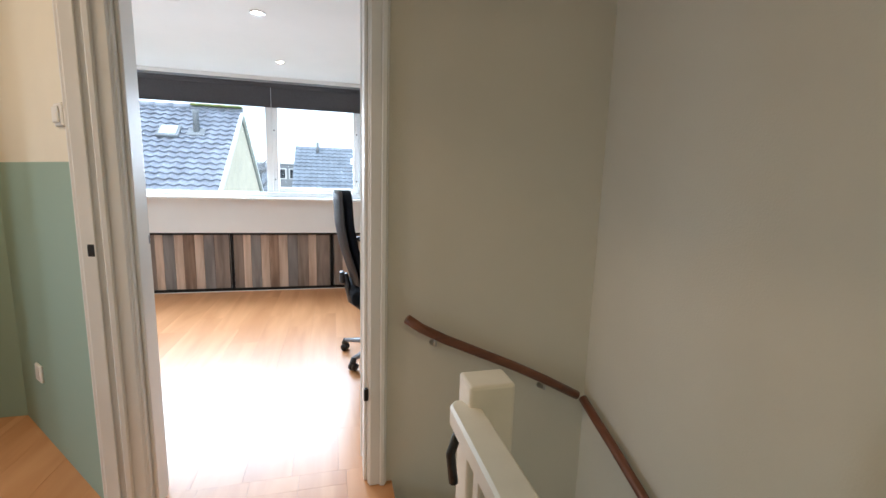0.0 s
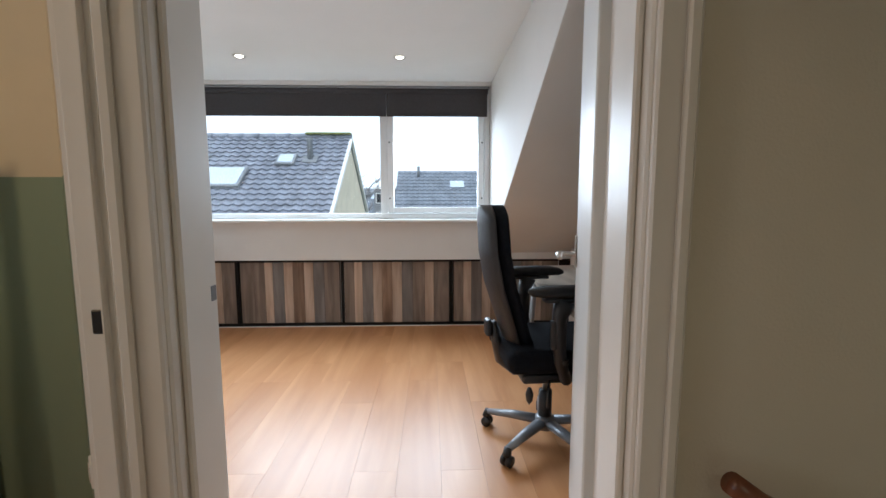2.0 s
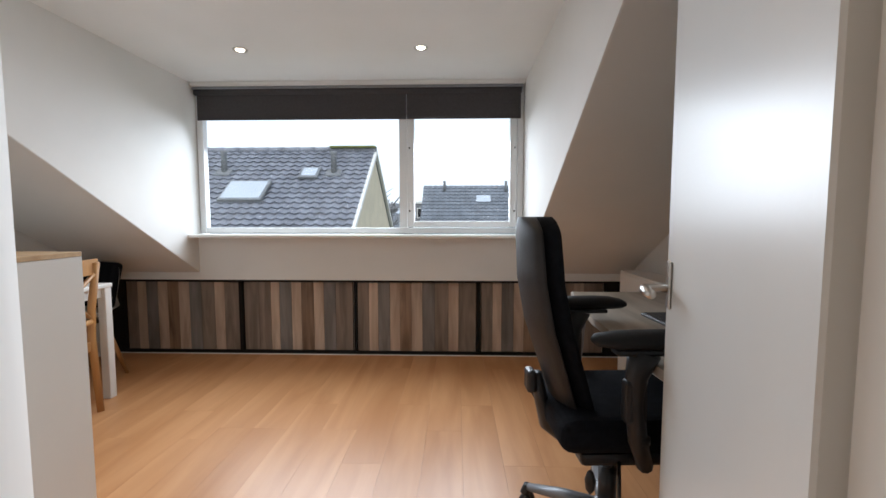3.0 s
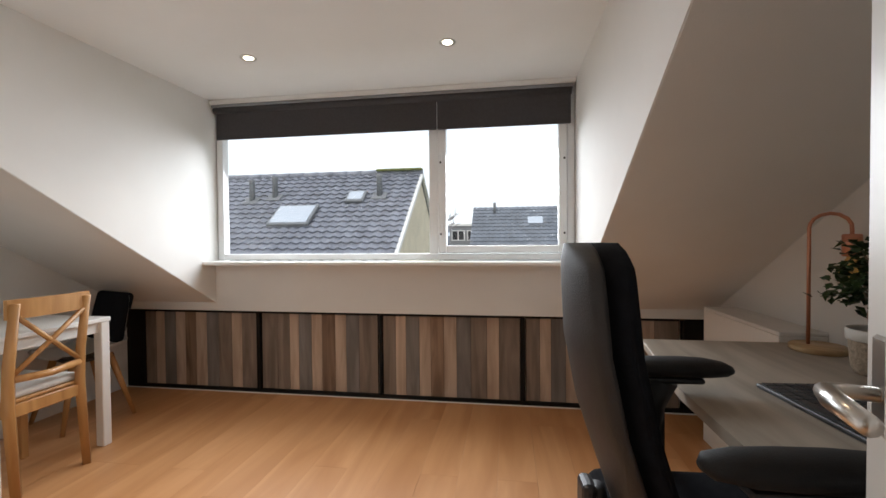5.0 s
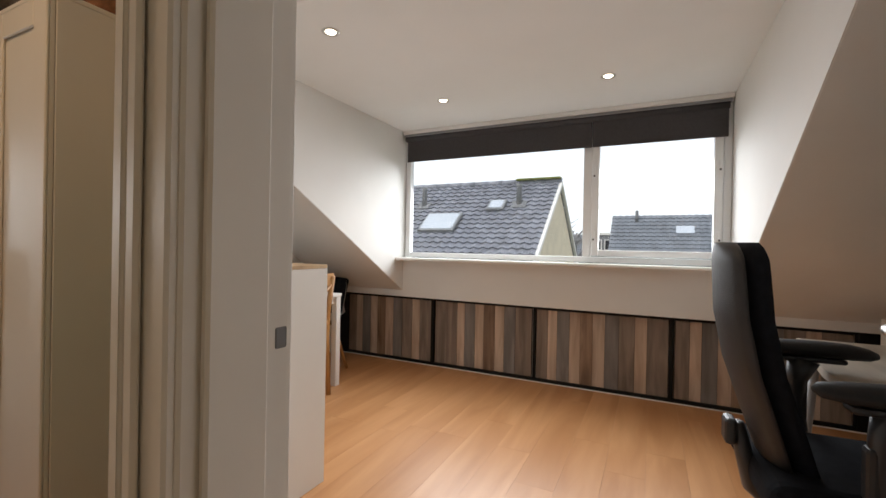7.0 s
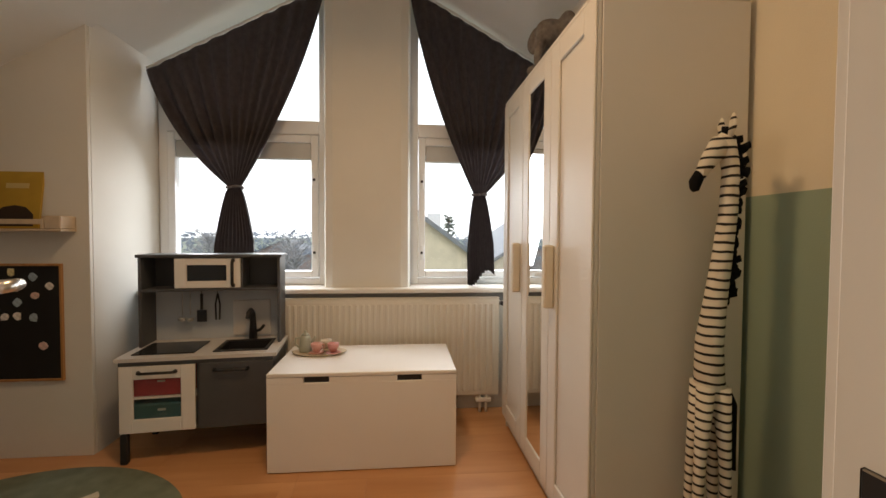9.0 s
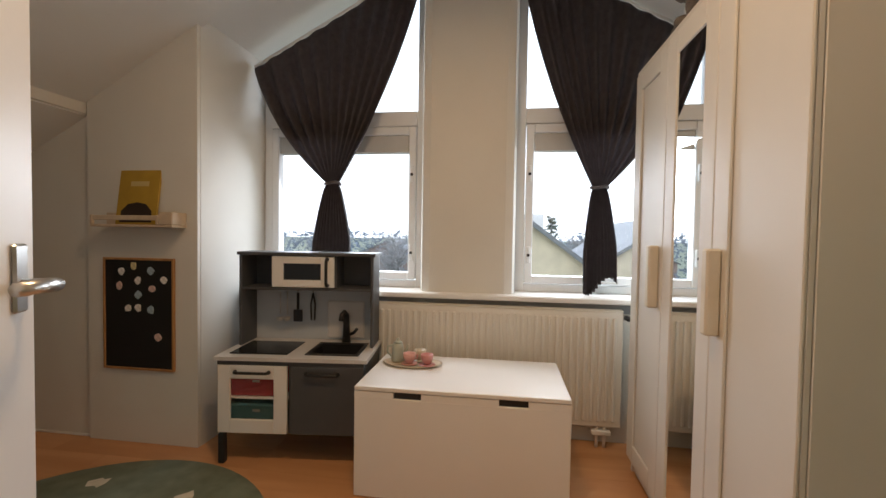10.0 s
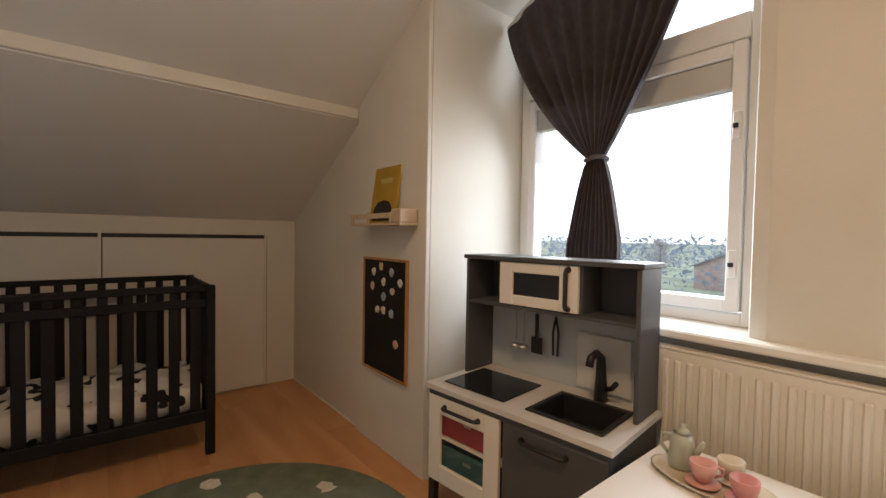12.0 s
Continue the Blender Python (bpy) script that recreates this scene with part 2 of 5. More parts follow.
# floor slab, split at the stairwell
bm = bmesh.new()
add_box(bm, -3.05, -0.5, -2.0, 2.6, -0.2, -0.012)
add_box(bm, -0.5, 0.5, -1.5, 2.6, -0.2, -0.012)
add_box(bm, -3.05, 1.6, 2.6, 5.1, -0.2, -0.012)
add_box(bm, 0.5, 1.6, 1.66, 2.6, -0.2, -0.012)
floor = structure(part("floor", bm, JOINT), "beech-coloured laminate floor in long planks")

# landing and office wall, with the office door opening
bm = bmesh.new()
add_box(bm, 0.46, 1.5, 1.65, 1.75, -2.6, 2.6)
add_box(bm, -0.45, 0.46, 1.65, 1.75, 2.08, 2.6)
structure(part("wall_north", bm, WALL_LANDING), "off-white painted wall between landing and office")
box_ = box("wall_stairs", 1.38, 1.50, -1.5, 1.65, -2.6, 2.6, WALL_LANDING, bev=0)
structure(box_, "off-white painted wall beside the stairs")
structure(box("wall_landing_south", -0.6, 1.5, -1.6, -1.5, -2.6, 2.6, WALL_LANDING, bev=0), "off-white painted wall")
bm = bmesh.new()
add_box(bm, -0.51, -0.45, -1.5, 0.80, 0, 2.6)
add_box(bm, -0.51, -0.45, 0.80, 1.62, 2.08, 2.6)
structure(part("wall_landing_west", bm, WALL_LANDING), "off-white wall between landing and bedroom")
structure(box("ceiling_landing", -0.45, 1.38, -1.5, 1.65, 2.45, 2.55, CEIL, bev=0), "white landing ceiling")

# diagonal wall between the bedroom and the office
prism_ = prism("wall_diagonal", [(-0.515, 1.69), (-1.25, 2.52), (-1.19, 2.59), (-0.45, 1.78)], "z", 0, 2.9, GREEN_WALL)
structure(prism_, "slanting wall painted green below and cream above")
structure(prism("wall_diagonal_office", [(-1.186, 2.594), (-1.18, 2.60), (-0.42, 1.803), (-0.45, 1.785)], "z", 0, 2.5, WALL), "white painted slanting wall")
structure(box("wall_green", -3.2, -1.2, 2.515, 2.60, 0, 2.34, GREEN_WALL, bev=0), "wall painted green below and cream above")
structure(box("wall_office_south", -3.05, -1.19, 2.602, 2.61, 0, 2.235, WALL, bev=0), "white painted wall")
structure(box("wall_office_entry", 0.46, 1.5, 1.752, 1.803, 0, 2.235, WALL, bev=0), "white painted wall beside the door")

# office walls
structure(box("wall_office_east", 1.46, 1.58, 1.75, 5.1, 0, 2.5, WALL, bev=0), "white painted wall")
structure(box("wall_office_west", -3.05, -2.93, 2.6, 5.1, 0, 2.5, WALL, bev=0), "white painted wall")
structure(box("wall_office_back", -2.93, 1.46, 5.0, 5.1, 0, 0.648, WALL, bev=0), "white wall behind the knee-wall cupboards")
structure(prism("wall_office_north", [(-2.93, 0.65), (1.46, 0.65), (1.46, 0.80), (0.60, 0.80), (0.60, 1.0), (-2.06, 1.0), (-2.06, 0.80), (-2.93, 0.80)], "y", 4.88, 5.1, WALL), "white painted wall below the dormer window")
structure(prism("ceiling_office", [(-2.93, 2.605), (-1.185, 2.605), (-0.43, 1.79), (1.46, 1.79), (1.46, 5.1), (-2.93, 5.1)], "z", CEIL_Z, CEIL_Z + 0.1, CEIL), "white dormer ceiling with recessed spotlights")
for name, x0, x1, cx0, cx1 in (("west", -2.93, -2.06, -2.14, -2.06), ("east", 0.60, 1.46, 0.60, 0.68)):
    y1, y0 = 4.90, 2.245
    z1, z0 = 0.700, CEIL_Z
    structure(prism("ceiling_slope_" + name, [(y0, z0), (y1, z1), (y1, z1 + 0.06), (y0, z0 + 0.06)], "x", x0 if x0 < 0 else x0 + 0.004, x1 - (0.004 if x0 < 0 else 0), WALL), "white sloping roof plane beside the dormer")
    structure(prism("wall_dormer_" + name, [(y0 + 0.006, z0), (5.05, z0), (5.05, z1 + 0.003), (y1, z1 + 0.003)], "x", cx0, cx1, WALL), "white dormer cheek wall")

# bedroom walls
structure(box("wall_alcove", -2.72, -2.604, -1.87, -0.19, 0, 2.6, WALL_KIDS, bev=0), "grey-white painted wall beside the bay")
structure(box("wall_bay_south", -3.32, -2.72, -0.30, -0.19, 0, 2.6, WALL_KIDS, bev=0), "grey-white bay side wall")
structure(box("wall_knee", -2.72, -0.5, -1.99, -1.87, 0, 1.4, WALL_KIDS, bev=0), "white knee wall under the roof slope")
structure(box("wall_bedroom_east", -0.60, -0.512, -1.87, 0.80, 0, 2.9, WALL_KIDS, bev=0), "white painted wall")
bm = bmesh.new()
for x0, x1, lift in ((-2.62, -0.46, 0.0), (-3.35, -2.62, 0.045)):
    for y0, y1 in ((-0.9, RIDGE_Y), (RIDGE_Y, 2.6)):
        add_prism(bm, [(y0, roof_z(y0) + lift * (y0 < 0)), (y1, roof_z(y1) + lift * (y0 < 0)), (y1, roof_z(y1) + 0.125), (y0, roof_z(y0) + 0.125)], "x", x0, x1)
add_prism(bm, [(-2.0, 1.12), (-0.86, 1.735), (-0.86, 1.82), (-2.0, 1.2)], "x", -2.62, -0.56)
structure(part("ceiling_bedroom", bm, CEIL), "white sloping bedroom ceiling up to the ridge")
structure(box("wall_alcove_lining", -2.603, -2.581, -0.835, -0.191, 0, 2.3, WALL_KIDS, bev=0.002), "grey-white wall lining with an upright seam")
structure(box("beam", -2.60, -0.56, -0.90, -0.845, 1.742, 1.84, WALL_KIDS, bev=0.004), "white painted purlin across the roof slope")

# gable wall with two tall windows round a rounded pier
bm = bmesh.new()
add_box(bm, -3.30, -3.02, -0.19, 2.515, -0.02, 0.775)
add_box(bm, -3.30, -3.02, 2.42, 2.515, 0.775, 2.6)
structure(part("wall_gable", bm, WALL_KIDS), "white gable wall below the windows")
pier = [(-3.30, 0.88), (-3.30, 1.43), (-3.08, 1.43), (-3.035, 1.415), (-3.02, 1.37), (-3.02, 0.94), (-3.035, 0.895), (-3.08, 0.88)]
structure(prism("wall_pier", pier, "z", 0.70, 2.9, WALL_KIDS), "rounded white pier between the windows")
structure(box("sill", -3.26, -2.945, -0.19, 2.515, 0.772, 0.801, WHITE, bev=0.006), "white window sill")
structure(box("trim_under_sill", -3.03, -2.985, -0.19, 2.515, 0.718, 0.770, material("grey_strip", (0.20, 0.20, 0.20), 0.6), bev=0.003), "grey strip under the window sill")


def kids_window(name, y0, y1, handle_y):
    """A tall gable window: sash below the transom, slanted light above."""
    w = structure(new(name), "white timber window with a slanted top light")
    x0, x1 = -3.27, -3.195
    f = 0.055
    for nm, a in (("frame", (x0, x1, y0, y0 + f, 0.80, 2.9)), ("frame", (x0, x1, y1 - f, y1, 0.80, 2.9)), ("frame", (x0, x1, y0 + f, y1 - f, 0.80, 0.845)), ("transom", (x0, x1 + 0.01, y0 + f, y1 - f, 1.80, 1.89))):
        box(nm, *a, PVC, w, 0.004)
    s0, s1, sx = y0 + f + 0.004, y1 - f - 0.004, -3.18
    for a in ((s0, s0 + 0.045, 0.85, 1.795), (s1 - 0.045, s1, 0.85, 1.795), (s0 + 0.045, s1 - 0.045, 0.85, 0.895), (s0 + 0.045, s1 - 0.045, 1.745, 1.795)):
        box("sash", -3.25, sx, *a, PVC, w, 0.005)
    box("vent", -3.235, -3.19, s0 + 0.046, s1 - 0.046, 1.635, 1.744, material("vent_grey", (0.55, 0.55, 0.53), 0.5), w, 0.006, "grey ventilation strip")
    g = box("pane", -3.222, -3.214, s0 + 0.04, s1 - 0.04, 0.89, 1.64, GLASS, w, 0)
    g.visible_shadow = False
    g = box("pane", -3.238, -3.230, y0 + f, y1 - f, 1.88, 2.9, GLASS, w, 0)
    g.visible_shadow = False
    for z in (1.5, 1.02):
        box("catch", sx, sx + 0.018, handle_y - 0.012, handle_y + 0.012, z - 0.05, z + 0.05, PVC, w, 0.004)
        box("catch_knob", sx + 0.019, sx + 0.03, handle_y - 0.008, handle_y + 0.008, z - 0.01, z + 0.006, BLACK, w, 0.002)
    box("stay", sx, sx + 0.02, (s0 + s1) / 2 - 0.1, (s0 + s1) / 2 + 0.1, 0.86, 0.872, STEEL, w, 0.003)


kids_window("window_1", -0.185, 0.88, 0.80)
kids_window("window_2", 1.43, 2.42, 1.51)


def office_window():
    w = structure(new("window_3"), "wide white dormer window in two lights")
    y0, y1 = 4.905, 4.97
    xs, xe, zb, zt = -2.055, 0.598, 1.035, 2.232
    for a in ((xs, xs + 0.05, zb, zt), (xe - 0.05, xe, zb, zt), (-0.40, -0.335, zb + 0.045, zt - 0.05), (xs + 0.05, xe - 0.05, zb, zb + 0.045), (xs + 0.05, xe - 0.05, zt - 0.05, zt)):
        box("frame", a[0], a[1], y0, y1, a[2], a[3], PVC, w, 0.004)
    a0, a1 = -0.333, 0.545
    for b in ((a0, a0 + 0.055, 1.085, 2.18), (a1 - 0.055, a1, 1.085, 2.18), (a0 + 0.055, a1 - 0.055, 1.085, 1.135), (a0 + 0.055, a1 - 0.055, 2.13, 2.18)):
        box("sash", b[0], b[1], y0 - 0.015, y1 - 0.02, b[2], b[3], PVC, w, 0.005)
    for x0, x1, z0 in ((xs + 0.05, -0.40, zb + 0.045), (a0 + 0.05, a1 - 0.05, 1.13)):
        g = box("pane", x0, x1, 4.935, 4.943, z0, 2.19, GLASS, w, 0)
        g.visible_shadow = False
    for x in (a0 + 0.02, a1 - 0.02):
        for z in (1.25, 1.75):
            box("catch", x - 0.008, x + 0.008, y0 - 0.03, y0 - 0.014, z - 0.035, z + 0.035, PVC, w, 0.003)
            box("catch_knob", x - 0.006, x + 0.006, y0 - 0.037, y0 - 0.029, z - 0.04, z - 0.026, BLACK, w, 0.002)
    box("window_sill", -2.13, 0.66, 4.735, 4.905, 1.003, 1.03, WHITE, w, 0.006)


office_window()


def door_frame(name, along, c0, c1, plane, depth, top=2.06, into=1):
    """Lining, stop and moulded architraves of an opening from c0 to c1. along: the axis of the wall."""
    d = structure(new(name), "white painted door frame with moulded architraves")

    def b(nm, a0, a1, p0, p1, z0, z1, bev=0.004):
        p0, p1 = sorted((p0, p1))
        return box(nm, *((a0, a1, p0, p1) if along == "x" else (p0, p1, a0, a1)), z0, z1, TRIM, d, bev)
    lo, hi = plane, plane + depth
    for a0, a1, s in ((c0 - 0.04, c0, 1), (c1, c1 + 0.04, -1)):
        b("lining", a0, a1, lo - 0.004, hi + 0.004, 0, top)
        e = (c0, c0 + 0.014) if s == 1 else (c1 - 0.014, c1)
        b("stop", *e, lo + 0.02 if into > 0 else lo + 0.045, hi - 0.045 if into > 0 else hi - 0.02, 0, top)
        for face, sg in ((lo, -1), (hi, 1)):
            o0, o1 = (c0 - 0.075, c0 - 0.006) if s == 1 else (c1 + 0.006, c1 + 0.075)
            b("architrave", o0, o1, face, face + sg * 0.016, 0, top + 0.06)
            m0, m1 = (c0 - 0.07, c0 - 0.045) if s == 1 else (c1 + 0.045, c1 + 0.07)
            b("moulding", m0, m1, face + sg * 0.0165, face + sg * 0.026, 0, top + 0.055, 0.006)
    b("lining", c0 - 0.04, c1 + 0.04, lo - 0.004, hi + 0.004, top, top + 0.04)
    for face, sg in ((lo, -1), (hi, 1)):
        b("architrave", c0 - 0.075, c1 + 0.075, face, face + sg * 0.016, top + 0.061, top + 0.13)
    return d


fr_office = door_frame("door_frame_1", "x", -0.375, 0.40, 1.65, 0.155)
fr_kids = door_frame("door_frame_2", "y", 0.86, 1.645, -0.51, 0.06, into=-1)
box("strike_plate", -0.376, -0.3735, 1.782, 1.802, 0.985, 1.015, GREY_METAL, fr_office, 0.002, "dark strike plate")
box("strike_plate", -0.495, -0.475, 1.6435, 1.6465, 0.965, 1.005, BLACK, fr_kids, 0.002, "dark strike plate")
box("hinge", 0.385, 0.402, 1.64, 1.66, 0.37, 0.42, BLACK, fr_office, 0.003, "dark hinge pin")


def door_leaf(name, hinge, edge, label, hz):
    """A flush door from its hinge to its free edge, with a lever on a long plate on both faces."""
    hx, hy = hinge
    dx, dy = edge[0] - hx, edge[1] - hy
    w = math.hypot(dx, dy)
    d = structure(new(name), label)
    d.matrix_basis = pose(hx, hy, 0, 0, 0, math.degrees(math.atan2(dy, dx)))
    box("leaf", 0, w, -0.02, 0.02, 0.008, 2.05, DOOR, d, 0.004)
    for s in (-1, 1):
        y = 0.02 * s
        x = w - 0.055
        box("door_plate", x - 0.02, x + 0.02, min(y, y + 0.008 * s), max(y, y + 0.008 * s), hz - 0.05, hz + 0.07, STEEL, d, 0.004, "brushed steel plate")
        h = [(x, y + 0.004 * s, hz), (x, y + 0.045 * s, hz), (x - 0.012, y + 0.06 * s, hz), (x - 0.05, y + 0.064 * s, hz + 0.002), (x - 0.13, y + 0.06 * s, hz + 0.004)]
        tube("door_handle", h, 0.011, STEEL, d, 12, [0.009, 0.010, 0.012, 0.013, 0.011], "brushed steel lever")
    return d


door_leaf("door_1", (0.40, 1.815), (0.63, 2.555), "open white flush door with a steel lever", 0.985)
door_leaf("door_2", (-0.555, 0.865), (-1.26, 0.485), "open white flush bedroom door with a steel lever", 1.03)

# ---- office ----
DARK_FRAME = material("black_lacquer_frame", (0.008, 0.007, 0.007), 0.6, var=0.2, scale=8, spec=0.25)
SCRAP = [wood(n, d, l, 0.6, (16, 16, 1.9), 0.10, bump=0.25) for n, d, l in (
    ("scrap_brown", (0.15, 0.115, 0.09), (0.30, 0.24, 0.195)), ("scrap_grey", (0.15, 0.135, 0.125), (0.27, 0.25, 0.235)),
    ("scrap_beige", (0.38, 0.275, 0.20), (0.62, 0.49, 0.385)), ("scrap_tan", (0.14, 0.085, 0.052), (0.38, 0.26, 0.18)))]


def sliding_cabinet(x0, x1, proud, seed, wide):
    """One knee-wall cabinet: black frame and a sliding panel of scrap-wood strips."""
    c = thing("sliding_cabinet", pose(x0, 4.955, 0), "low knee-wall cupboard with black frame and scrap-wood sliding panel", "cabinet", "knee-wall cupboards")
    w = x1 - x0
    box("frame_top", 0, w, 0.0, 0.04, 0.622, 0.648, DARK_FRAME, c, 0.002)
    box("frame_bottom", 0, w, 0.0, 0.04, 0.0, 0.03, DARK_FRAME, c, 0.002)
    box("frame_post", 0, 0.014, 0.0, 0.04, 0.031, 0.621, DARK_FRAME, c, 0.002)
    pr = 0.018 if wide else 0.006
    box("frame_post", w - pr, w, 0.0, 0.04, 0.031, 0.621, DARK_FRAME, c, 0.002)
    panel = box("door", 0.019, w - 0.019, 0.018 + proud, 0.028 + proud, 0.032, 0.62, DARK_FRAME, c, 0.001)
    rng = random.Random(seed)
    x, k = 0.021, seed
    order = (0, 0, 2, 1, 2, 3, 2, 1, 0, 2)          # the strips recur in one order on every panel
    wide_of = (0.125, 0.10, 0.075, 0.10, 0.085, 0.10, 0.09, 0.10, 0.115, 0.09)
    while x < w - 0.03:
        s = min(wide_of[k % 10] * rng.uniform(0.94, 1.06), w - 0.021 - x)
        if w - 0.021 - x - s < 0.04:
            s = w - 0.021 - x
        st = box("strip", x + 0.001, x + s - 0.001, 0.010 + proud + rng.uniform(0, 0.002), 0.0178 + proud, 0.034, 0.618, SCRAP[order[k % 10]], panel, 0.001)
        x += s
        k += 1


for x0, x1, pr, sd, wd in ((-2.785, -1.765, 0.0, 1, True), (-1.765, -0.79, 0.006, 0, False), (-0.79, 0.25, 0.0, 1, True), (0.25, 1.30, 0.004, 1, False)):
    sliding_cabinet(x0, x1, pr, sd, wd)
for x0, x1 in ((-2.93, -2.787), (1.302, 1.455)):
    c = thing("end_panel", pose(x0, 4.955, 0), "black lacquered end panel beside the knee-wall cupboards", "panel")
    box("board", 0, x1 - x0, 0.0, 0.03, 0.0, 0.648, DARK_FRAME, c, 0.002)
structure(box("trim_floor", -2.93, 1.455, 4.945, 4.954, 0, 0.008, WHITE, bev=0.002), "white floor trim")


def roller_blind():
    b = thing("roller_blind", pose(-0.73, 4.86, 2.19), "dark grey roller blind pulled partly down", "blind")
    box("cassette", -1.31, 1.315, -0.03, 0.03, -0.012, 0.008, GREY_METAL, b, 0.005)
    tube("roller", [(-1.30, -0.0, -0.03), (1.30, -0.0, -0.03)], 0.026, BLIND, b, 14)
    for i, (x0, x1) in enumerate(((-1.285, 0.395), (0.40, 1.295))):
        box("cloth", x0, x1, -0.004 - 0.004 * i, -0.001 - 0.004 * i, -0.235, -0.02, BLIND, b, 0)
        box("bottom_bar", x0, x1, -0.008 - 0.004 * i, 0.003, -0.25, -0.232, BLIND, b, 0.003)


roller_blind()
structure(box("trim_window_head", -2.052, 0.595, 4.826, 4.903, 2.2, 2.234, WALL, bev=0.004), "white strip above the roller blind")

SPOT_GLOW = glow("spot_bulb_glow", (1.0, 0.86, 0.66), 9.0)
for x, y in ((-1.325, 4.21), (-0.165, 4.21), (-1.41, 3.06), (-0.165, 3.06)):
    s = thing("ceiling_spotlight", pose(x, y, CEIL_Z), "recessed round steel spotlight, lit, in the ceiling", "spotlight", "office spotlights")
    lathe("ring", [(0.030, -0.002), (0.042, -0.006), (0.046, -0.003), (0.046, -0.0005), (0.030, -0.0005)], STEEL, s)
    lathe("bulb", [(0.0, -0.009), (0.018, -0.008), (0.027, -0.003), (0.029, -0.001)], SPOT_GLOW, s)

DESK = wood("grey_oak_desk", (0.27, 0.235, 0.19), (0.42, 0.37, 0.31), 0.45, (14, 1.6, 14), 0.02)
desk = thing("desk", pose(0, 0, 0), "grey oak desk with grey metal trestle legs", "desk")
prism("desktop", [(0.72, 3.885), (0.64, 3.25), (0.635, 2.70), (0.64, 2.30), (1.452, 2.30), (1.452, 3.885)], "z", 0.708, 0.738, DESK, desk, bev=0.004)
for y in (2.5, 3.75):
    tube("leg", [(0.76, y, 0.705), (0.70, y, 0.0)], 0.018, GREY_METAL, desk)
    tube("leg", [(1.36, y, 0.705), (1.42, y, 0.0)], 0.018, GREY_METAL, desk)
    tube("crossbar", [(0.76, y, 0.69), (1.36, y, 0.69)], 0.014, GREY_METAL, desk)

kb = thing("keyboard", pose(0.975, 3.105, 0.739, 0, 0, 4), "flat black computer keyboard on the desk", "keyboard")
box("case", -0.10, 0.10, -0.19, 0.19, 0, 0.012, BLACK_PLASTIC, kb, 0.003)
KEY = material("dark_keycap", (0.03, 0.03, 0.033), 0.5, var=0.1, scale=30)
for i in range(6):
    for j in range(14):
        if i == 0 and 3 < j < 9:
            continue
        box("key", -0.09 + i * 0.03, -0.064 + i * 0.03, -0.18 + j * 0.026, -0.158 + j * 0.026, 0.0125, 0.016, KEY, kb, 0)
    if i == 0:
        box("key", -0.09, -0.064, -0.18 + 4 * 0.026, -0.158 + 8 * 0.026, 0.0125, 0.016, KEY, kb, 0)

COPPER = material("copper", (0.60, 0.27, 0.17), 0.32, 0.75, var=0.05, scale=10)
lamp = thing("table_lamp", pose(1.325, 3.755, 0.738, 0, 0, -35), "copper desk lamp with a round wooden base and bare bulb", "lamp")
lathe("base", [(0.0, 0.0), (0.088, 0.0), (0.092, 0.004), (0.092, 0.018), (0.088, 0.022), (0.0, 0.022)], OAK, lamp, n=32)
arc = [(-0.03, 0, 0.022), (-0.03, 0, 0.30), (-0.03, 0, 0.47)] + [(0.03 - 0.06 * math.cos(a), 0, 0.47 + 0.055 * math.sin(a)) for a in (0.3, 0.7, 1.1, 1.57, 2.0, 2.5, 2.9)] + [(0.09, 0, 0.46), (0.09, 0, 0.445)]
tube("arm", arc, 0.0065, COPPER, lamp, 12)
lathe("socket", [(0.0, 0.447), (0.026, 0.446), (0.029, 0.442), (0.029, 0.367), (0.025, 0.364), (0.0, 0.364)], COPPER, lamp, (0.09, 0, 0))
AMBER = glass("amber_bulb_glass", 0.02, (0.95, 0.78, 0.5))
lathe("bulb", [(0.0, 0.262), (0.02, 0.266), (0.036, 0.287), (0.040, 0.307), (0.032, 0.334), (0.016, 0.357), (0.014, 0.364)], AMBER, lamp, (0.09, 0, 0), label="clear amber filament bulb")

WICKER = material("woven_basket", (0.34, 0.27, 0.20), 0.85, var=0.3, scale=90, bump=0.6, bump_scale=140)
LEAF = material("dark_green_leaf", (0.030, 0.065, 0.020), 0.4, var=0.35, scale=25)
BARK = material("bonsai_bark", (0.20, 0.15, 0.10), 0.85, var=0.3, scale=40, bump=0.5, bump_scale=90)
plant = thing("potted_plant", pose(1.30, 3.455, 0.738), "small green bonsai in a woven pot on the desk", "plant")
lathe("pot", [(0.0, 0.0), (0.055, 0.0), (0.064, 0.02), (0.074, 0.12), (0.072, 0.125), (0.0, 0.10)], WICKER, plant)
lathe("pot_rim", [(0.0745, 0.108), (0.078, 0.11), (0.079, 0.14), (0.076, 0.145), (0.068, 0.14), (0.068, 0.11)], WHITE_CAB, plant, label="white upper band of the pot")
tube("trunk", [(0, 0, 0.09), (0.01, 0.005, 0.14), (-0.008, 0, 0.19), (0.012, 0.01, 0.25), (0.0, 0.0, 0.30)], 0.02, BARK, plant, 9, [0.036, 0.028, 0.022, 0.016, 0.008])
rng = random.Random(5)
bm = bmesh.new()
bl = bmesh.new()
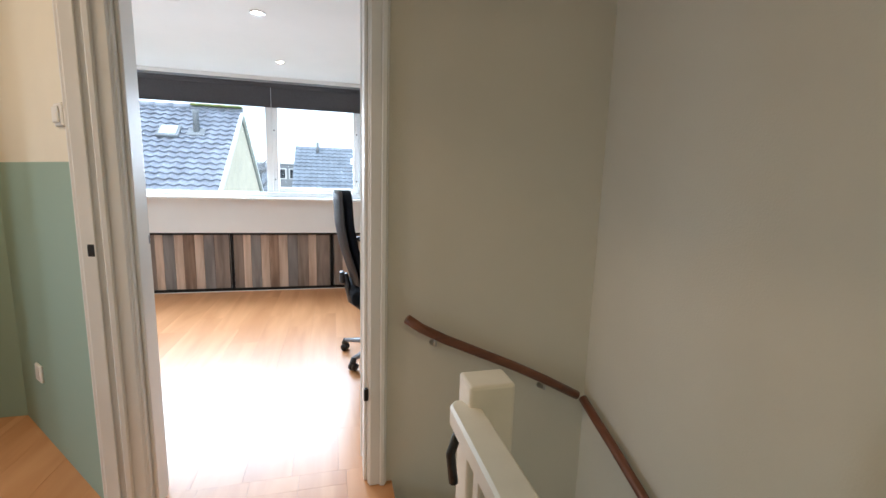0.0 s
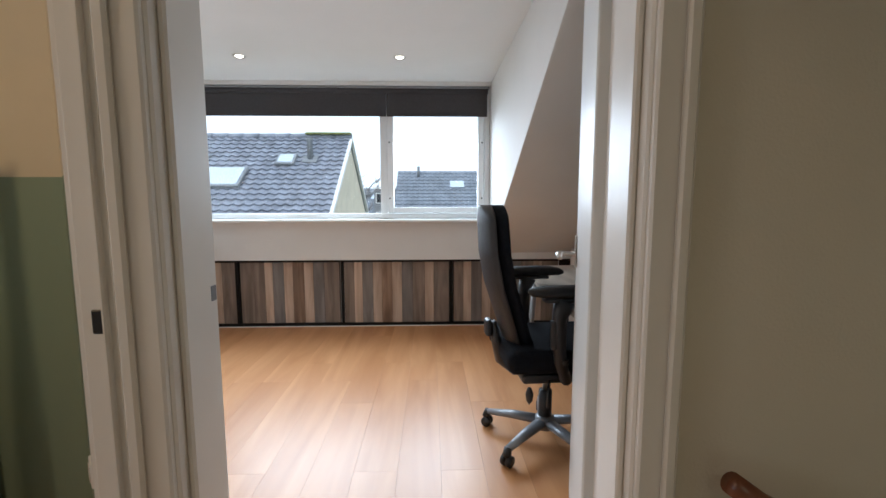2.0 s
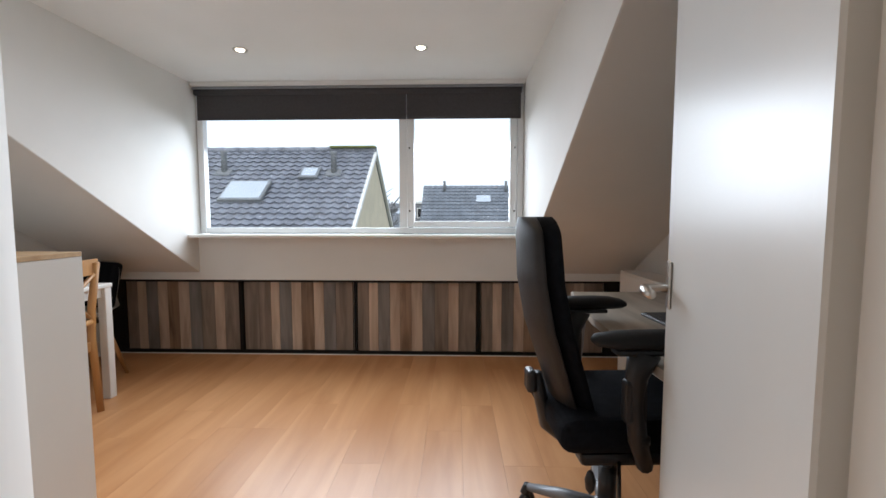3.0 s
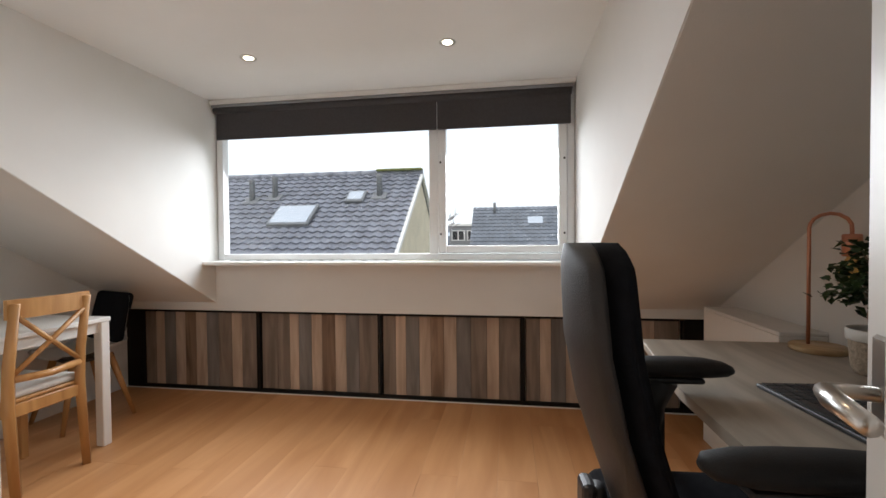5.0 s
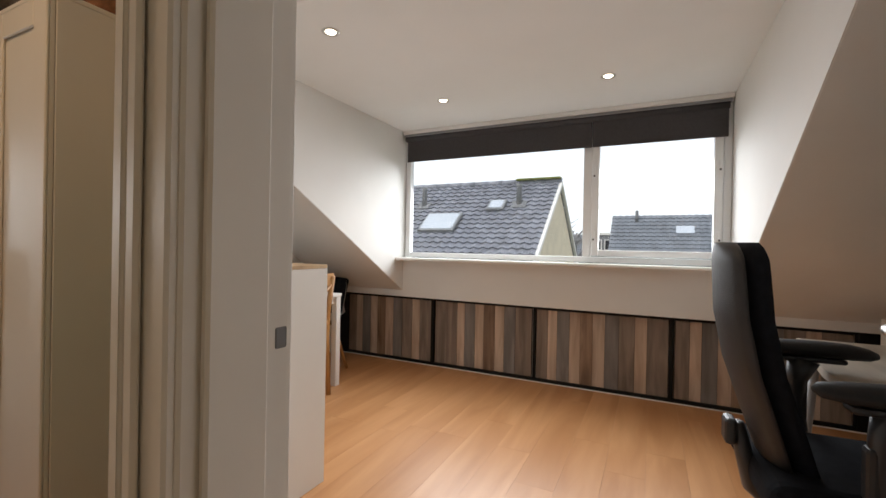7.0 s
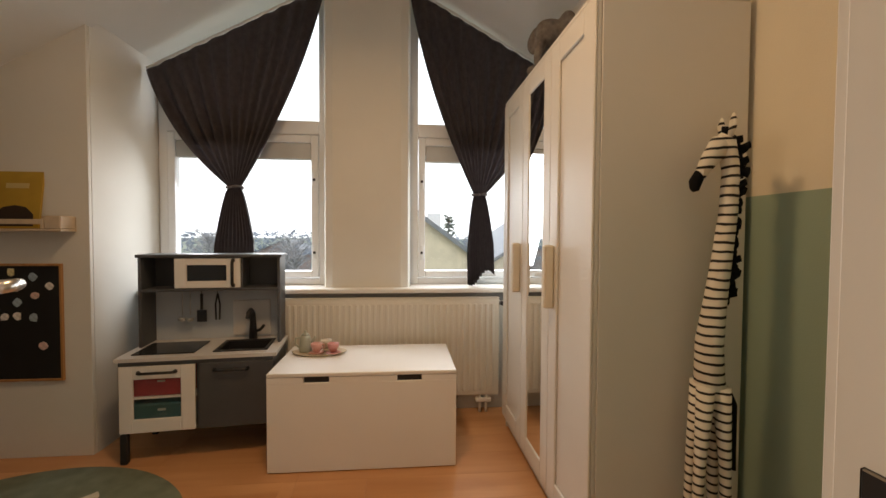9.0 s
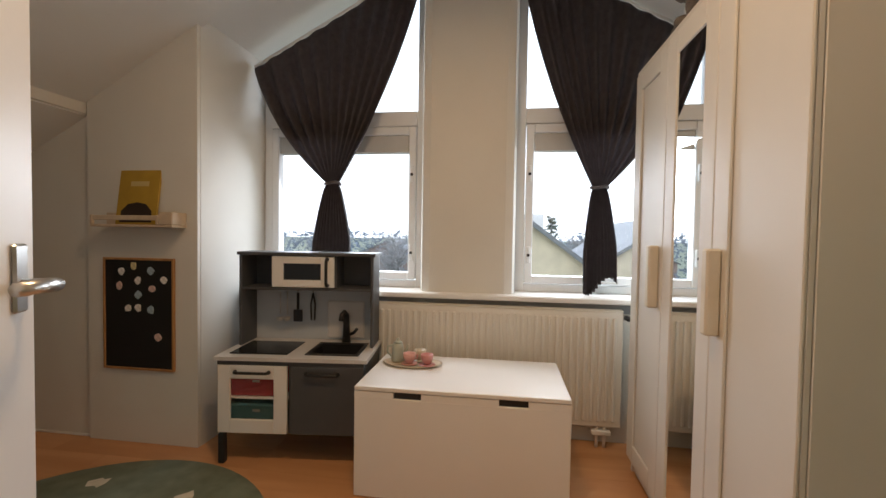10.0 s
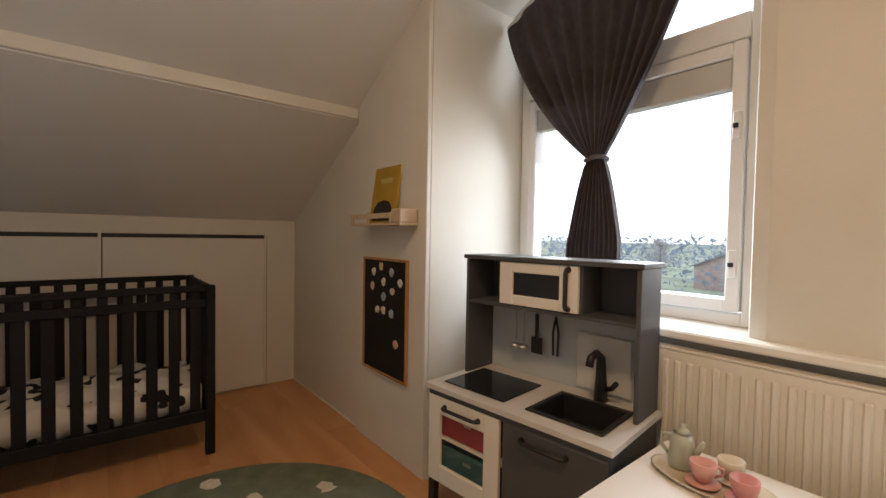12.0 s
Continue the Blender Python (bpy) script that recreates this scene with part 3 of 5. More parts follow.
for k in range(15):
    a, h0 = k * 2.4, rng.uniform(0.17, 0.29)
    reach, rise = rng.uniform(0.04, 0.12), rng.uniform(0.02, 0.12)
    tip = Vector((math.cos(a) * reach, math.sin(a) * reach, h0 + rise))
    add_tube(bm, [(0, 0, h0), tuple(tip * 0.55 + Vector((0, 0, h0 * 0.45 + 0.01))), tuple(tip)], 0.004, 5, [0.006, 0.004, 0.002])
    for q in range(34):
        c = tip + Vector((rng.gauss(0, 0.026), rng.gauss(0, 0.026), rng.gauss(0, 0.016)))
        e = Euler((rng.uniform(-0.7, 0.7), rng.uniform(-0.7, 0.7), rng.uniform(0, 6.28))).to_matrix()
        ln, wd = rng.uniform(0.028, 0.045), rng.uniform(0.010, 0.016)
        vs = [bl.verts.new(c + e @ Vector(p)) for p in ((0, 0, 0), (ln * 0.4, wd, 0.003), (ln, 0, -0.004), (ln * 0.4, -wd, 0.003))]
        bl.faces.new(vs)
part("branches", bm, BARK, plant)
part("leaves", bl, LEAF, plant)

ledge = thing("pipe_casing", pose(1.27, 3.9, 0), "white boxed-in ledge along the wall", "casing")
box("front_board", 0, 0.012, 0, 0.69, 0.0, 0.76, WALL, ledge, 0.002)
box("end_board", 0.0125, 0.187, 0, 0.012, 0.0, 0.76, WALL, ledge, 0.002)
box("top_board", 0, 0.187, 0, 0.69, 0.761, 0.777, WALL, ledge, 0.003)


ARM_PAD = material("black_foam_pad", (0.012, 0.012, 0.013), 0.62, var=0.2, scale=30, bump=0.2, bump_scale=400, spec=0.3)


def office_chair():
    c = thing("office_chair", pose(0.615, 2.95, 0, 0, 0, 3), "black ergonomic office chair with armrests on a grey castor base", "chair")
    side = [(-0.328, 1.165), (-0.326, 1.10), (-0.318, 0.95), (-0.290, 0.80), (-0.245, 0.66), (-0.205, 0.54), (-0.185, 0.47)]

    def slab(name, off0, off1, half, mat, label, top_cut=0.0):
        bm = bmesh.new()
        n = 10
        grid = {}
        for i in range(25):
            f = i / 24 * (len(side) - 1)
            k = min(int(f), len(side) - 2)
            t = f - k
            x = side[k][0] * (1 - t) + side[k + 1][0] * t
            z = side[k][1] * (1 - t) + side[k + 1][1] * t
            u = i / 24
            w = half * (0.70 + 0.30 * math.sin(math.pi * min(1, u * 1.1)) + 0.05 * u)
            w *= min(1.0, 0.40 + 0.60 * math.sqrt(min(1, u / 0.12)))
            for j in range(n + 1):
                y = (2 * j / n - 1)
                edge = 1 - abs(y) ** 6
                curve = 0.035 * y * y
                mid = (off0 + off1) / 2
                for s, o in ((0, off0), (1, off1)):
                    e = edge * min(1, 0.4 + u * 8) * min(1, 0.4 + (1 - u) * 8)
                    grid[i, j, s] = bm.verts.new((x + mid + (o - mid) * (0.35 + 0.65 * e) + curve, y * w, z))
        for i in range(24):
            for j in range(n):
                for s in (0, 1):
                    q = (grid[i, j, s], grid[i + 1, j, s], grid[i + 1, j + 1, s], grid[i, j + 1, s])
                    bm.faces.new(q if s else q[::-1])
            for j in (0, n):
                bm.faces.new((grid[i, j, 0], grid[i + 1, j, 0], grid[i + 1, j, 1], grid[i, j, 1]))
        for i in (0, 24):
            for j in range(n):
                bm.faces.new((grid[i, j, 0], grid[i, j + 1, 0], grid[i, j + 1, 1], grid[i, j, 1]))
        return part(name, bm, mat, c, label, smooth=True)
    slab("back_cushion", 0.012, 0.08, 0.18, BLACK_FABRIC, "black fabric back cushion")
    slab("back_shell", -0.015, 0.010, 0.178, BLACK_LEATHER, "black moulded back shell")
    box("seat", -0.245, 0.27, -0.245, 0.245, 0.43, 0.54, BLACK_FABRIC, c, 0.045, "black fabric seat cushion", 4)
    box("seat_pan", -0.17, 0.23, -0.20, 0.20, 0.375, 0.419, BLACK_PLASTIC, c, 0.015, seg=2)
    tube("back_bracket", [(0.0, 0, 0.385), (-0.16, 0, 0.38), (-0.225, 0, 0.43), (-0.25, 0, 0.52), (-0.268, 0, 0.61)], 0.04, BLACK_PLASTIC, c, 10, [0.05, 0.052, 0.045, 0.034, 0.026], flat=0.7)
    box("back_clamp", -0.305, -0.272, -0.035, 0.035, 0.545, 0.625, BLACK_PLASTIC, c, 0.012, seg=2)
    for s in (-1, 1):
        y = 0.275 * s
        pad = [(-0.175, 0.012), (-0.16, 0.034), (-0.11, 0.047), (-0.04, 0.052), (0.04, 0.053), (0.10, 0.050), (0.15, 0.040), (0.175, 0.022), (0.182, 0.006)]
        tube("armrest", [(px, y + 0.012 * s * (px > 0.1), 0.808 - 0.12 * max(0.0, px - 0.09)) for px, pw in pad], 0.05, ARM_PAD, c, 18, [pw for px, pw in pad], "padded black armrest", 0.52)
        box("arm_plate", -0.11, 0.09, y - 0.03, y + 0.03, 0.765, 0.783, BLACK_PLASTIC, c, 0.008, seg=2)
        tube("arm_post", [(0.02, y * 0.55, 0.40), (0.0, y * 0.95, 0.42), (-0.03, y, 0.50), (-0.045, y, 0.62), (-0.04, y, 0.70), (-0.02, y, 0.77)], 0.026, BLACK_PLASTIC, c, 10, [0.02, 0.024, 0.028, 0.028, 0.032, 0.046])
        box("arm_sleeve", -0.078, -0.012, y - 0.022, y + 0.022, 0.56, 0.69, BLACK_PLASTIC, c, 0.012, seg=2)
        lathe("adjuster_knob", [(0.0, 0), (0.02, 0), (0.02, 0.02), (0.0, 0.022)], BLACK_PLASTIC, c, (-0.02, y - 0.01, 0.5))
    tube("gas_lift", [(0, 0, 0.10), (0, 0, 0.26)], 0.032, BLACK_PLASTIC, c, 16)
    tube("piston", [(0, 0, 0.26), (0, 0, 0.38)], 0.016, STEEL, c, 12)
    lathe("hub", [(0.0, 0.07), (0.05, 0.07), (0.055, 0.09), (0.045, 0.125), (0.034, 0.13)], GREY_METAL, c)
    tube("tilt_lever", [(-0.05, -0.20, 0.39), (-0.08, -0.27, 0.37), (-0.085, -0.285, 0.31)], 0.006, BLACK_PLASTIC, c, 8)
    lathe("lever_bulb", [(0, -0.05), (0.014, -0.03), (0.018, 0.0), (0.010, 0.025), (0.006, 0.03)], BLACK_PLASTIC, c, (-0.14, -0.20, 0.335), 12)
    tube("height_lever", [(0.10, -0.19, 0.385), (0.17, -0.26, 0.34), (0.20, -0.285, 0.26)], 0.006, BLACK_PLASTIC, c, 8, [0.006, 0.006, 0.013])
    for k in range(5):
        a = math.radians(148 + 72 * k)
        ca, sa = math.cos(a), math.sin(a)
        tube("base_arm", [(0.03 * ca, 0.03 * sa, 0.10), (0.16 * ca, 0.16 * sa, 0.095), (0.30 * ca, 0.30 * sa, 0.078)], 0.03, GREY_METAL, c, 8, [0.032, 0.028, 0.019], flat=0.7)
        cast = tube("castor", [(0.30 * ca, 0.30 * sa, 0.085), (0.31 * ca, 0.31 * sa, 0.055), (0.30 * ca, 0.30 * sa, 0.04)], 0.02, BLACK_PLASTIC, c, 8, [0.018, 0.022, 0.012])
        for o in (-0.014, 0.014):
            px, py = 0.305 * ca - sa * o, 0.305 * sa + ca * o
            tube("wheel", [(px + sa * 0.009, py - ca * 0.009, 0.026), (px - sa * 0.009, py + ca * 0.009, 0.026)], 0.026, BLACK_PLASTIC, cast, 14)


office_chair()

cab = thing("white_cupboard", pose(-1.292, 2.62, 0), "low white cupboard with a thin oak top against the wall", "cupboard")
box("side", -0.018, 0, 0, 0.315, 0, 1.022, WHITE_CAB, cab, 0.002)
box("side", -0.80, -0.782, 0, 0.315, 0, 1.022, WHITE_CAB, cab, 0.002)
box("back", -0.781, -0.019, 0.0, 0.008, 0, 1.02, WHITE_CAB, cab, 0.001)
for k in (0.0, 0.34, 0.68):
    box("shelf", -0.781, -0.019, 0.009, 0.29, k + 0.02, k + 0.038, WHITE_CAB, cab, 0.002)
for k in range(2):
    box("door", -0.78 + k * 0.381, -0.402 + k * 0.381, 0.296, 0.314, 0.03, 1.018, WHITE_CAB, cab, 0.002)
box("top", -0.80, 0.0, 0, 0.315, 1.023, 1.04, OAK, cab, 0.002, "thin oak top board")

table = thing("dining_table", pose(-2.15, 4.09, 0), "small white table with square legs", "table")
box("tabletop", -0.74, 0, -0.74, 0, 0.72, 0.745, WHITE, table, 0.004)
for a in ((-0.70, -0.04, -0.045, -0.025), (-0.70, -0.04, -0.715, -0.695), (-0.045, -0.025, -0.70, -0.04), (-0.715, -0.695, -0.70, -0.04)):
    box("apron", *a, 0.66, 0.719, WHITE, table, 0.002)
for x in (-0.735, -0.058):
    for y in (-0.735, -0.058):
        box("leg", x, x + 0.053, y, y + 0.053, 0, 0.719, WHITE, table, 0.004)

CUSHION = material("white_cotton", (0.72, 0.69, 0.65), 0.9, var=0.08, scale=30, bump=0.4, bump_scale=350)
xc = thing("cross_back_chair", pose(-2.11, 3.70, 0), "pine dining chair with a crossed back and white seat pad", "chair")
for y in (-0.165, 0.165):
    tube("back_post", [(0.03, y, 0), (0, y, 0.44), (0.01, y, 0.62), (0.055, y, 0.90)], 0.021, PINE, xc, 4, [0.024, 0.03, 0.028, 0.024])
    box("leg", -0.395, -0.355, y * 0.98 - 0.02, y * 0.98 + 0.02, 0, 0.43, PINE, xc, 0.004)
    box("side_rail", -0.36, -0.015, y - 0.012, y + 0.012, 0.37, 0.43, PINE, xc, 0.003)
for x in (-0.385, -0.012):
    box("cross_rail", x, x + 0.024, -0.16, 0.16, 0.37, 0.43, PINE, xc, 0.003)
bm = bmesh.new()
pts = [(0.045 + 0.022 * (1 - (2 * k / 10 - 1) ** 2), -0.19 + 0.038 * k) for k in range(11)]
poly = pts + [(x - 0.02, y) for x, y in reversed(pts)]
add_prism(bm, poly, "z", 0.83, 0.92)
part("top_rail", bm, PINE, xc)
tube("lower_rail", [(0.016, -0.15, 0.55), (0.03, 0, 0.54), (0.016, 0.15, 0.55)], 0.018, PINE, xc, 6)
for s in (-1, 1):
    tube("cross_bar", [(0.012, -0.15 * s, 0.57), (0.034, 0, 0.70), (0.05, 0.15 * s, 0.835)], 0.012, PINE, xc, 6)
box("seat", -0.40, 0.0, -0.19, 0.19, 0.432, 0.45, PINE, xc, 0.006)
box("seat_pad", -0.39, -0.01, -0.185, 0.185, 0.451, 0.485, CUSHION, xc, 0.015, "white cotton seat pad", 2)


def shell_chair():
    c = thing("shell_chair", pose(-2.665, 4.36, 0, 0, 0, 162), "white shell chair with splayed wooden legs and black cushion", "chair")
    bm = bmesh.new()
    prof = [(0.21, 0.45), (0.19, 0.465), (0.08, 0.45), (-0.08, 0.44), (-0.16, 0.455), (-0.20, 0.52), (-0.225, 0.64), (-0.245, 0.76), (-0.255, 0.83)]
    rows_ = []
    for i, (y, z) in enumerate(prof):
        w = (0.20, 0.215, 0.22, 0.225, 0.23, 0.235, 0.23, 0.21, 0.17)[i]
        rows_.append([bm.verts.new((w * u, y + 0.06 * u * u * (i > 4), z + 0.05 * u * u * (2 < i < 7) + 0.02 * u * u)) for u in [k / 5 - 1 for k in range(11)]])
    for a, b in zip(rows_, rows_[1:]):
        for k in range(10):
            bm.faces.new((a[k], a[k + 1], b[k + 1], b[k]))
    r = bmesh.ops.solidify(bm, geom=list(bm.faces), thickness=0.012)
    part("shell", bm, WHITE, c, "white moulded seat shell", True)
    for x in (-1, 1):
        for y in (-1, 1):
            tube("leg", [(0.12 * x, 0.10 * y, 0.43), (0.21 * x, 0.20 * y, 0.0)], 0.018, PINE, c, 10, [0.022, 0.013])
    box("leg_frame", -0.14, 0.14, -0.12, 0.12, 0.405, 0.43, BLACK, c, 0.004)
    bm = bmesh.new()
    add_box(bm, -0.19, 0.19, -0.035, 0.035, -0.17, 0.17, 0.03, Matrix.Translation((0, -0.165, 0.665)) @ Matrix.Rotation(radians(14), 4, "X"), 3)
    part("cushion", bm, BLACK_FABRIC, c, "black square cushion", True)


shell_chair()

# ---- landing ----
WHITE_WOOD = material("worn_white_wood", (0.76, 0.70, 0.58), 0.45, var=0.06, scale=9, bump=0.1, bump_scale=60)
STEP = material("grey_stair_carpet", (0.36, 0.36, 0.35), 0.9, var=0.12, scale=60, bump=0.5, bump_scale=400)
bal = thing("balustrade", pose(0.58, 0.81, 0), "white painted stair balustrade with a square newel post", "balustrade")
box("newel_post", -0.062, 0.030, -0.062, 0.010, -0.2, 0.862, WHITE_WOOD, bal, 0.006, seg=2)
prism("top_rail", [(-0.095, -1.9), (-0.036, -1.9), (-0.036, -0.0635), (-0.0635, -0.0635), (-0.0635, -0.025), (-0.082, -0.025), (-0.095, -0.042)], "z", 0.782, 0.822, WHITE_WOOD, bal, bev=0.005)
box("bottom_rail", -0.088, -0.045, -1.9, -0.063, 0.06, 0.10, WHITE_WOOD, bal, 0.004)
for k in range(15):
    y = -0.16 - k * 0.115
    box("baluster", -0.080, -0.052, y - 0.014, y + 0.014, 0.101, 0.781, WHITE_WOOD, bal, 0.003)
tube("hook", [(-0.085, -0.07, 0.781), (-0.098, -0.07, 0.74), (-0.09, -0.07, 0.68)], 0.009, BLACK, bal, 8, label="black metal hook")

stairs = structure(new("stairs"), "grey carpeted winder stairs going down")


def edge_point(a):
    cx, cy = 0.60, 0.86
    dx, dy = math.cos(a), math.sin(a)
    t = min((1.378 - cx) / dx if dx > 1e-6 else 9, (1.648 - cy) / dy if dy > 1e-6 else 9)
    return (cx + dx * t, cy + dy * t)


angles = [97, 70, 46, 22, 0]
for k in range(4):
    a0, a1 = radians(angles[k]), radians(angles[k + 1])
    poly = [(0.60, 0.86), edge_point(a0)]
    if angles[k] > 45.4 > angles[k + 1]:
        poly.append((1.378, 1.648))
    poly.append(edge_point(a1))
    prism("step", poly, "z", -0.185 * (k + 1) - 0.2, -0.185 * (k + 1), STEP, stairs)
for k in range(7):
    box("step", 0.60, 1.378, 0.62 - 0.23 * k, 0.85 - 0.23 * k, -0.185 * (k + 5) - 0.2, -0.185 * (k + 5), STEP, stairs, 0.008)
structure(box("trim_stairwell", 0.46, 0.50, -1.5, 0.77, -0.25, 0.0, WHITE_WOOD, bev=0.004), "white board along the stairwell edge")

rail = thing("handrail", pose(0, 0, 0), "dark mahogany handrail on steel brackets on the wall", "handrail")
tube("rail", [(0.545, 1.60, 0.715), (0.60, 1.60, 0.675), (0.70, 1.60, 0.622), (0.85, 1.60, 0.555), (1.0, 1.60, 0.487), (1.15, 1.60, 0.412), (1.31, 1.60, 0.325)], 0.019, RAIL_WOOD, rail, 14)
tube("rail", [(1.335, 1.59, 0.312), (1.335, 1.48, 0.268), (1.335, 1.365, 0.226), (1.335, 1.18, 0.148), (1.335, 0.9, -0.02), (1.335, 0.2, -0.55)], 0.019, RAIL_WOOD, rail, 14)
for p in ((0.66, 0.635), (1.15, 0.405)):
    tube("bracket", [(p[0], 1.60, p[1]), (p[0], 1.605, p[1] - 0.035), (p[0], 1.649, p[1] - 0.04)], 0.007, STEEL, rail, 8, [0.007, 0.007, 0.014])
tube("bracket", [(1.335, 1.36, 0.22), (1.34, 1.36, 0.185), (1.379, 1.36, 0.18)], 0.007, STEEL, rail, 8, [0.007, 0.007, 0.014])

# switch, hook and socket on the slanting wall
diag = math.degrees(math.atan2(2.52 - 1.69, -1.25 + 0.515))
for nm, d, z, w, h, lab, cat in (("light_switch", 0.12, 1.42, 0.075, 0.075, "white light switch on the cream wall", "switch"), ("wall_socket", 0.76, 0.33, 0.08, 0.08, "white wall socket on the green wall", "socket")):
    ux, uy = math.cos(radians(diag)), math.sin(radians(diag))
    s = thing(nm, pose(-0.515 + ux * d, 1.69 + uy * d, z, 0, 0, diag), lab, cat)
    box("plate", -w / 2, w / 2, 0.0, 0.012, -h / 2, h / 2, WHITE, s, 0.004)
    if nm == "light_switch":
        box("rocker", -0.026, 0.026, 0.0125, 0.02, -0.026, 0.026, WHITE, s, 0.003)
    else:
        box("socket_insert", -0.024, 0.024, 0.0125, 0.015, -0.024, 0.024, WHITE_CAB, s, 0.001)

# ---- bedroom ----
ANTHRACITE = material("anthracite_board", (0.075, 0.078, 0.085), 0.5, var=0.06, scale=12)
WORKTOP = material("pale_grey_worktop", (0.62, 0.61, 0.60), 0.35, var=0.03, scale=12)
DARK_GLASS = material("dark_glass", (0.015, 0.017, 0.02), 0.12, var=0.1, scale=5)
SPLASH = material("blue_grey_splashback", (0.50, 0.54, 0.58), 0.4, var=0.03, scale=5)
RED_BOX = material("red_fabric_box", (0.40, 0.05, 0.06), 0.8, var=0.15, scale=20)
TEAL_BOX = material("teal_fabric_box", (0.03, 0.10, 0.11), 0.8, var=0.15, scale=20)


def handle_bar(name, p0, p1, out, parent, mat=BLACK_PLASTIC, r=0.007):
    """A bowed handle between two points that stands off along out."""
    a, b, o = Vector(p0), Vector(p1), Vector(out)
    d = (b - a).normalized() * 0.012
    return tube(name, [a, a + o * 0.8 + d * 0.3, a + o + d, b + o - d, b + o * 0.8 - d * 0.3, b], r, mat, parent, 8, [r * 1.5, r, r, r, r, r * 1.5])


def play_kitchen():
    """Local x points out of the wall, y along it to the viewer's right when facing it."""
    k = thing("play_kitchen", pose(-2.84, -0.045, 0, 0, 0, 6), "grey wooden toy kitchen with white doors, sink and hob", "toy kitchen")
    W, D = 0.735, 0.385
    B = ANTHRACITE
    for y in (0.012, W - 0.045):
        for x in (0.02, D - 0.035):
            box("leg", x, x + 0.033, y, y + 0.033, 0, 0.15, BLACK_PLASTIC, k, 0.005)
    box("side", 0, D - 0.02, 0.01, 0.025, 0.151, 0.508, B, k, 0.002)
    box("side", 0, D - 0.02, W - 0.025, W - 0.01, 0.151, 0.508, B, k, 0.002)
    box("bottom", 0, D - 0.02, 0.026, W - 0.026, 0.151, 0.166, B, k, 0.002)
    box("back", 0, 0.008, 0.026, W - 0.026, 0.167, 0.508, B, k, 0.001)
    box("divider", 0.01, D - 0.021, 0.355, 0.367, 0.167, 0.508, B, k, 0.001)
    box("fascia", D - 0.019, D - 0.004, 0.01, W - 0.01, 0.487, 0.508, B, k, 0.001)
    sx0, sx1, sy0, sy1 = 0.10, 0.32, 0.43, 0.675
    for a in ((0, D + 0.005, -0.005, sy0), (0, D + 0.005, sy1, W + 0.005), (0, sx0, sy0 + 0.0005, sy1 - 0.0005), (sx1, D + 0.005, sy0 + 0.0005, sy1 - 0.0005)):
        box("worktop", *a, 0.509, 0.527, WORKTOP, k, 0.0)
    sink = box("sink_bottom", sx0 + 0.01, sx1 - 0.01, sy0 + 0.01, sy1 - 0.01, 0.44, 0.446, BLACK_PLASTIC, k, 0.002, "black plastic sink")
    for a in ((sx0 - 0.012, sx0 + 0.008, sy0 - 0.012, sy1 + 0.012), (sx1 - 0.008, sx1 + 0.012, sy0 - 0.012, sy1 + 0.012), (sx0 + 0.0085, sx1 - 0.0085, sy0 - 0.012, sy0 + 0.008), (sx0 + 0.0085, sx1 - 0.0085, sy1 - 0.008, sy1 + 0.012)):
        box("sink_rim", *a, 0.5275, 0.534, BLACK_PLASTIC, sink, 0.003)
    for a in ((sx0 + 0.001, sx0 + 0.009, sy0 + 0.001, sy1 - 0.001), (sx1 - 0.009, sx1 - 0.001, sy0 + 0.001, sy1 - 0.001), (sx0 + 0.01, sx1 - 0.01, sy0 + 0.001, sy0 + 0.009), (sx0 + 0.01, sx1 - 0.01, sy1 - 0.009, sy1 - 0.001)):
        box("sink_wall", *a, 0.447, 0.527, BLACK_PLASTIC, sink, 0)
    box("hob", 0.09, 0.335, 0.045, 0.335, 0.5275, 0.533, DARK_GLASS, k, 0.002, "dark glass hob")
    tap = tube("tap", [(0.06, 0.555, 0.528), (0.06, 0.555, 0.62), (0.062, 0.553, 0.68), (0.09, 0.55, 0.70), (0.125, 0.546, 0.69), (0.135, 0.545, 0.66)], 0.014, BLACK_PLASTIC, k, 12, [0.024, 0.018, 0.016, 0.014, 0.013, 0.014])
    tube("tap_lever", [(0.06, 0.57, 0.57), (0.075, 0.60, 0.585), (0.085, 0.62, 0.61)], 0.009, BLACK_PLASTIC, tap, 8)
    # white oven door with a window
    dx0, dx1 = D - 0.0185, D - 0.002
    y0, y1, z0, z1 = 0.012, 0.352, 0.155, 0.485
    door = box("oven_door", dx0, dx1, y0, y0 + 0.06, z0, z1, WHITE, k, 0.002, "white oven door with a window")
    for a in ((y1 - 0.065, y1, z0, z1), (y0 + 0.0605, y1 - 0.0655, z0, z0 + 0.065), (y0 + 0.0605, y1 - 0.0655, z1 - 0.065, z1)):
        box("door_frame", dx0, dx1, *a, WHITE, door, 0.002)
    box("oven_shelf", 0.01, dx0 - 0.005, 0.03, 0.35, 0.315, 0.325, WHITE, k, 0.001)
    g = box("oven_window", dx0 + 0.005, dx0 + 0.009, y0 + 0.055, y1 - 0.06, z0 + 0.06, z1 - 0.06, GLASS, door, 0)
    g.visible_shadow = False
    handle_bar("handle", (dx1, 0.10, 0.455), (dx1, 0.265, 0.455), (0.022, 0, 0), door)
    d2 = box("cupboard_door", dx0, dx1, 0.37, W - 0.012, z0, z1, ANTHRACITE, k, 0.003, "anthracite cupboard door")
    handle_bar("handle", (dx1, 0.445, 0.452), (dx1, 0.60, 0.452), (0.022, 0, 0), d2)
    # upper part
    U = 0.175
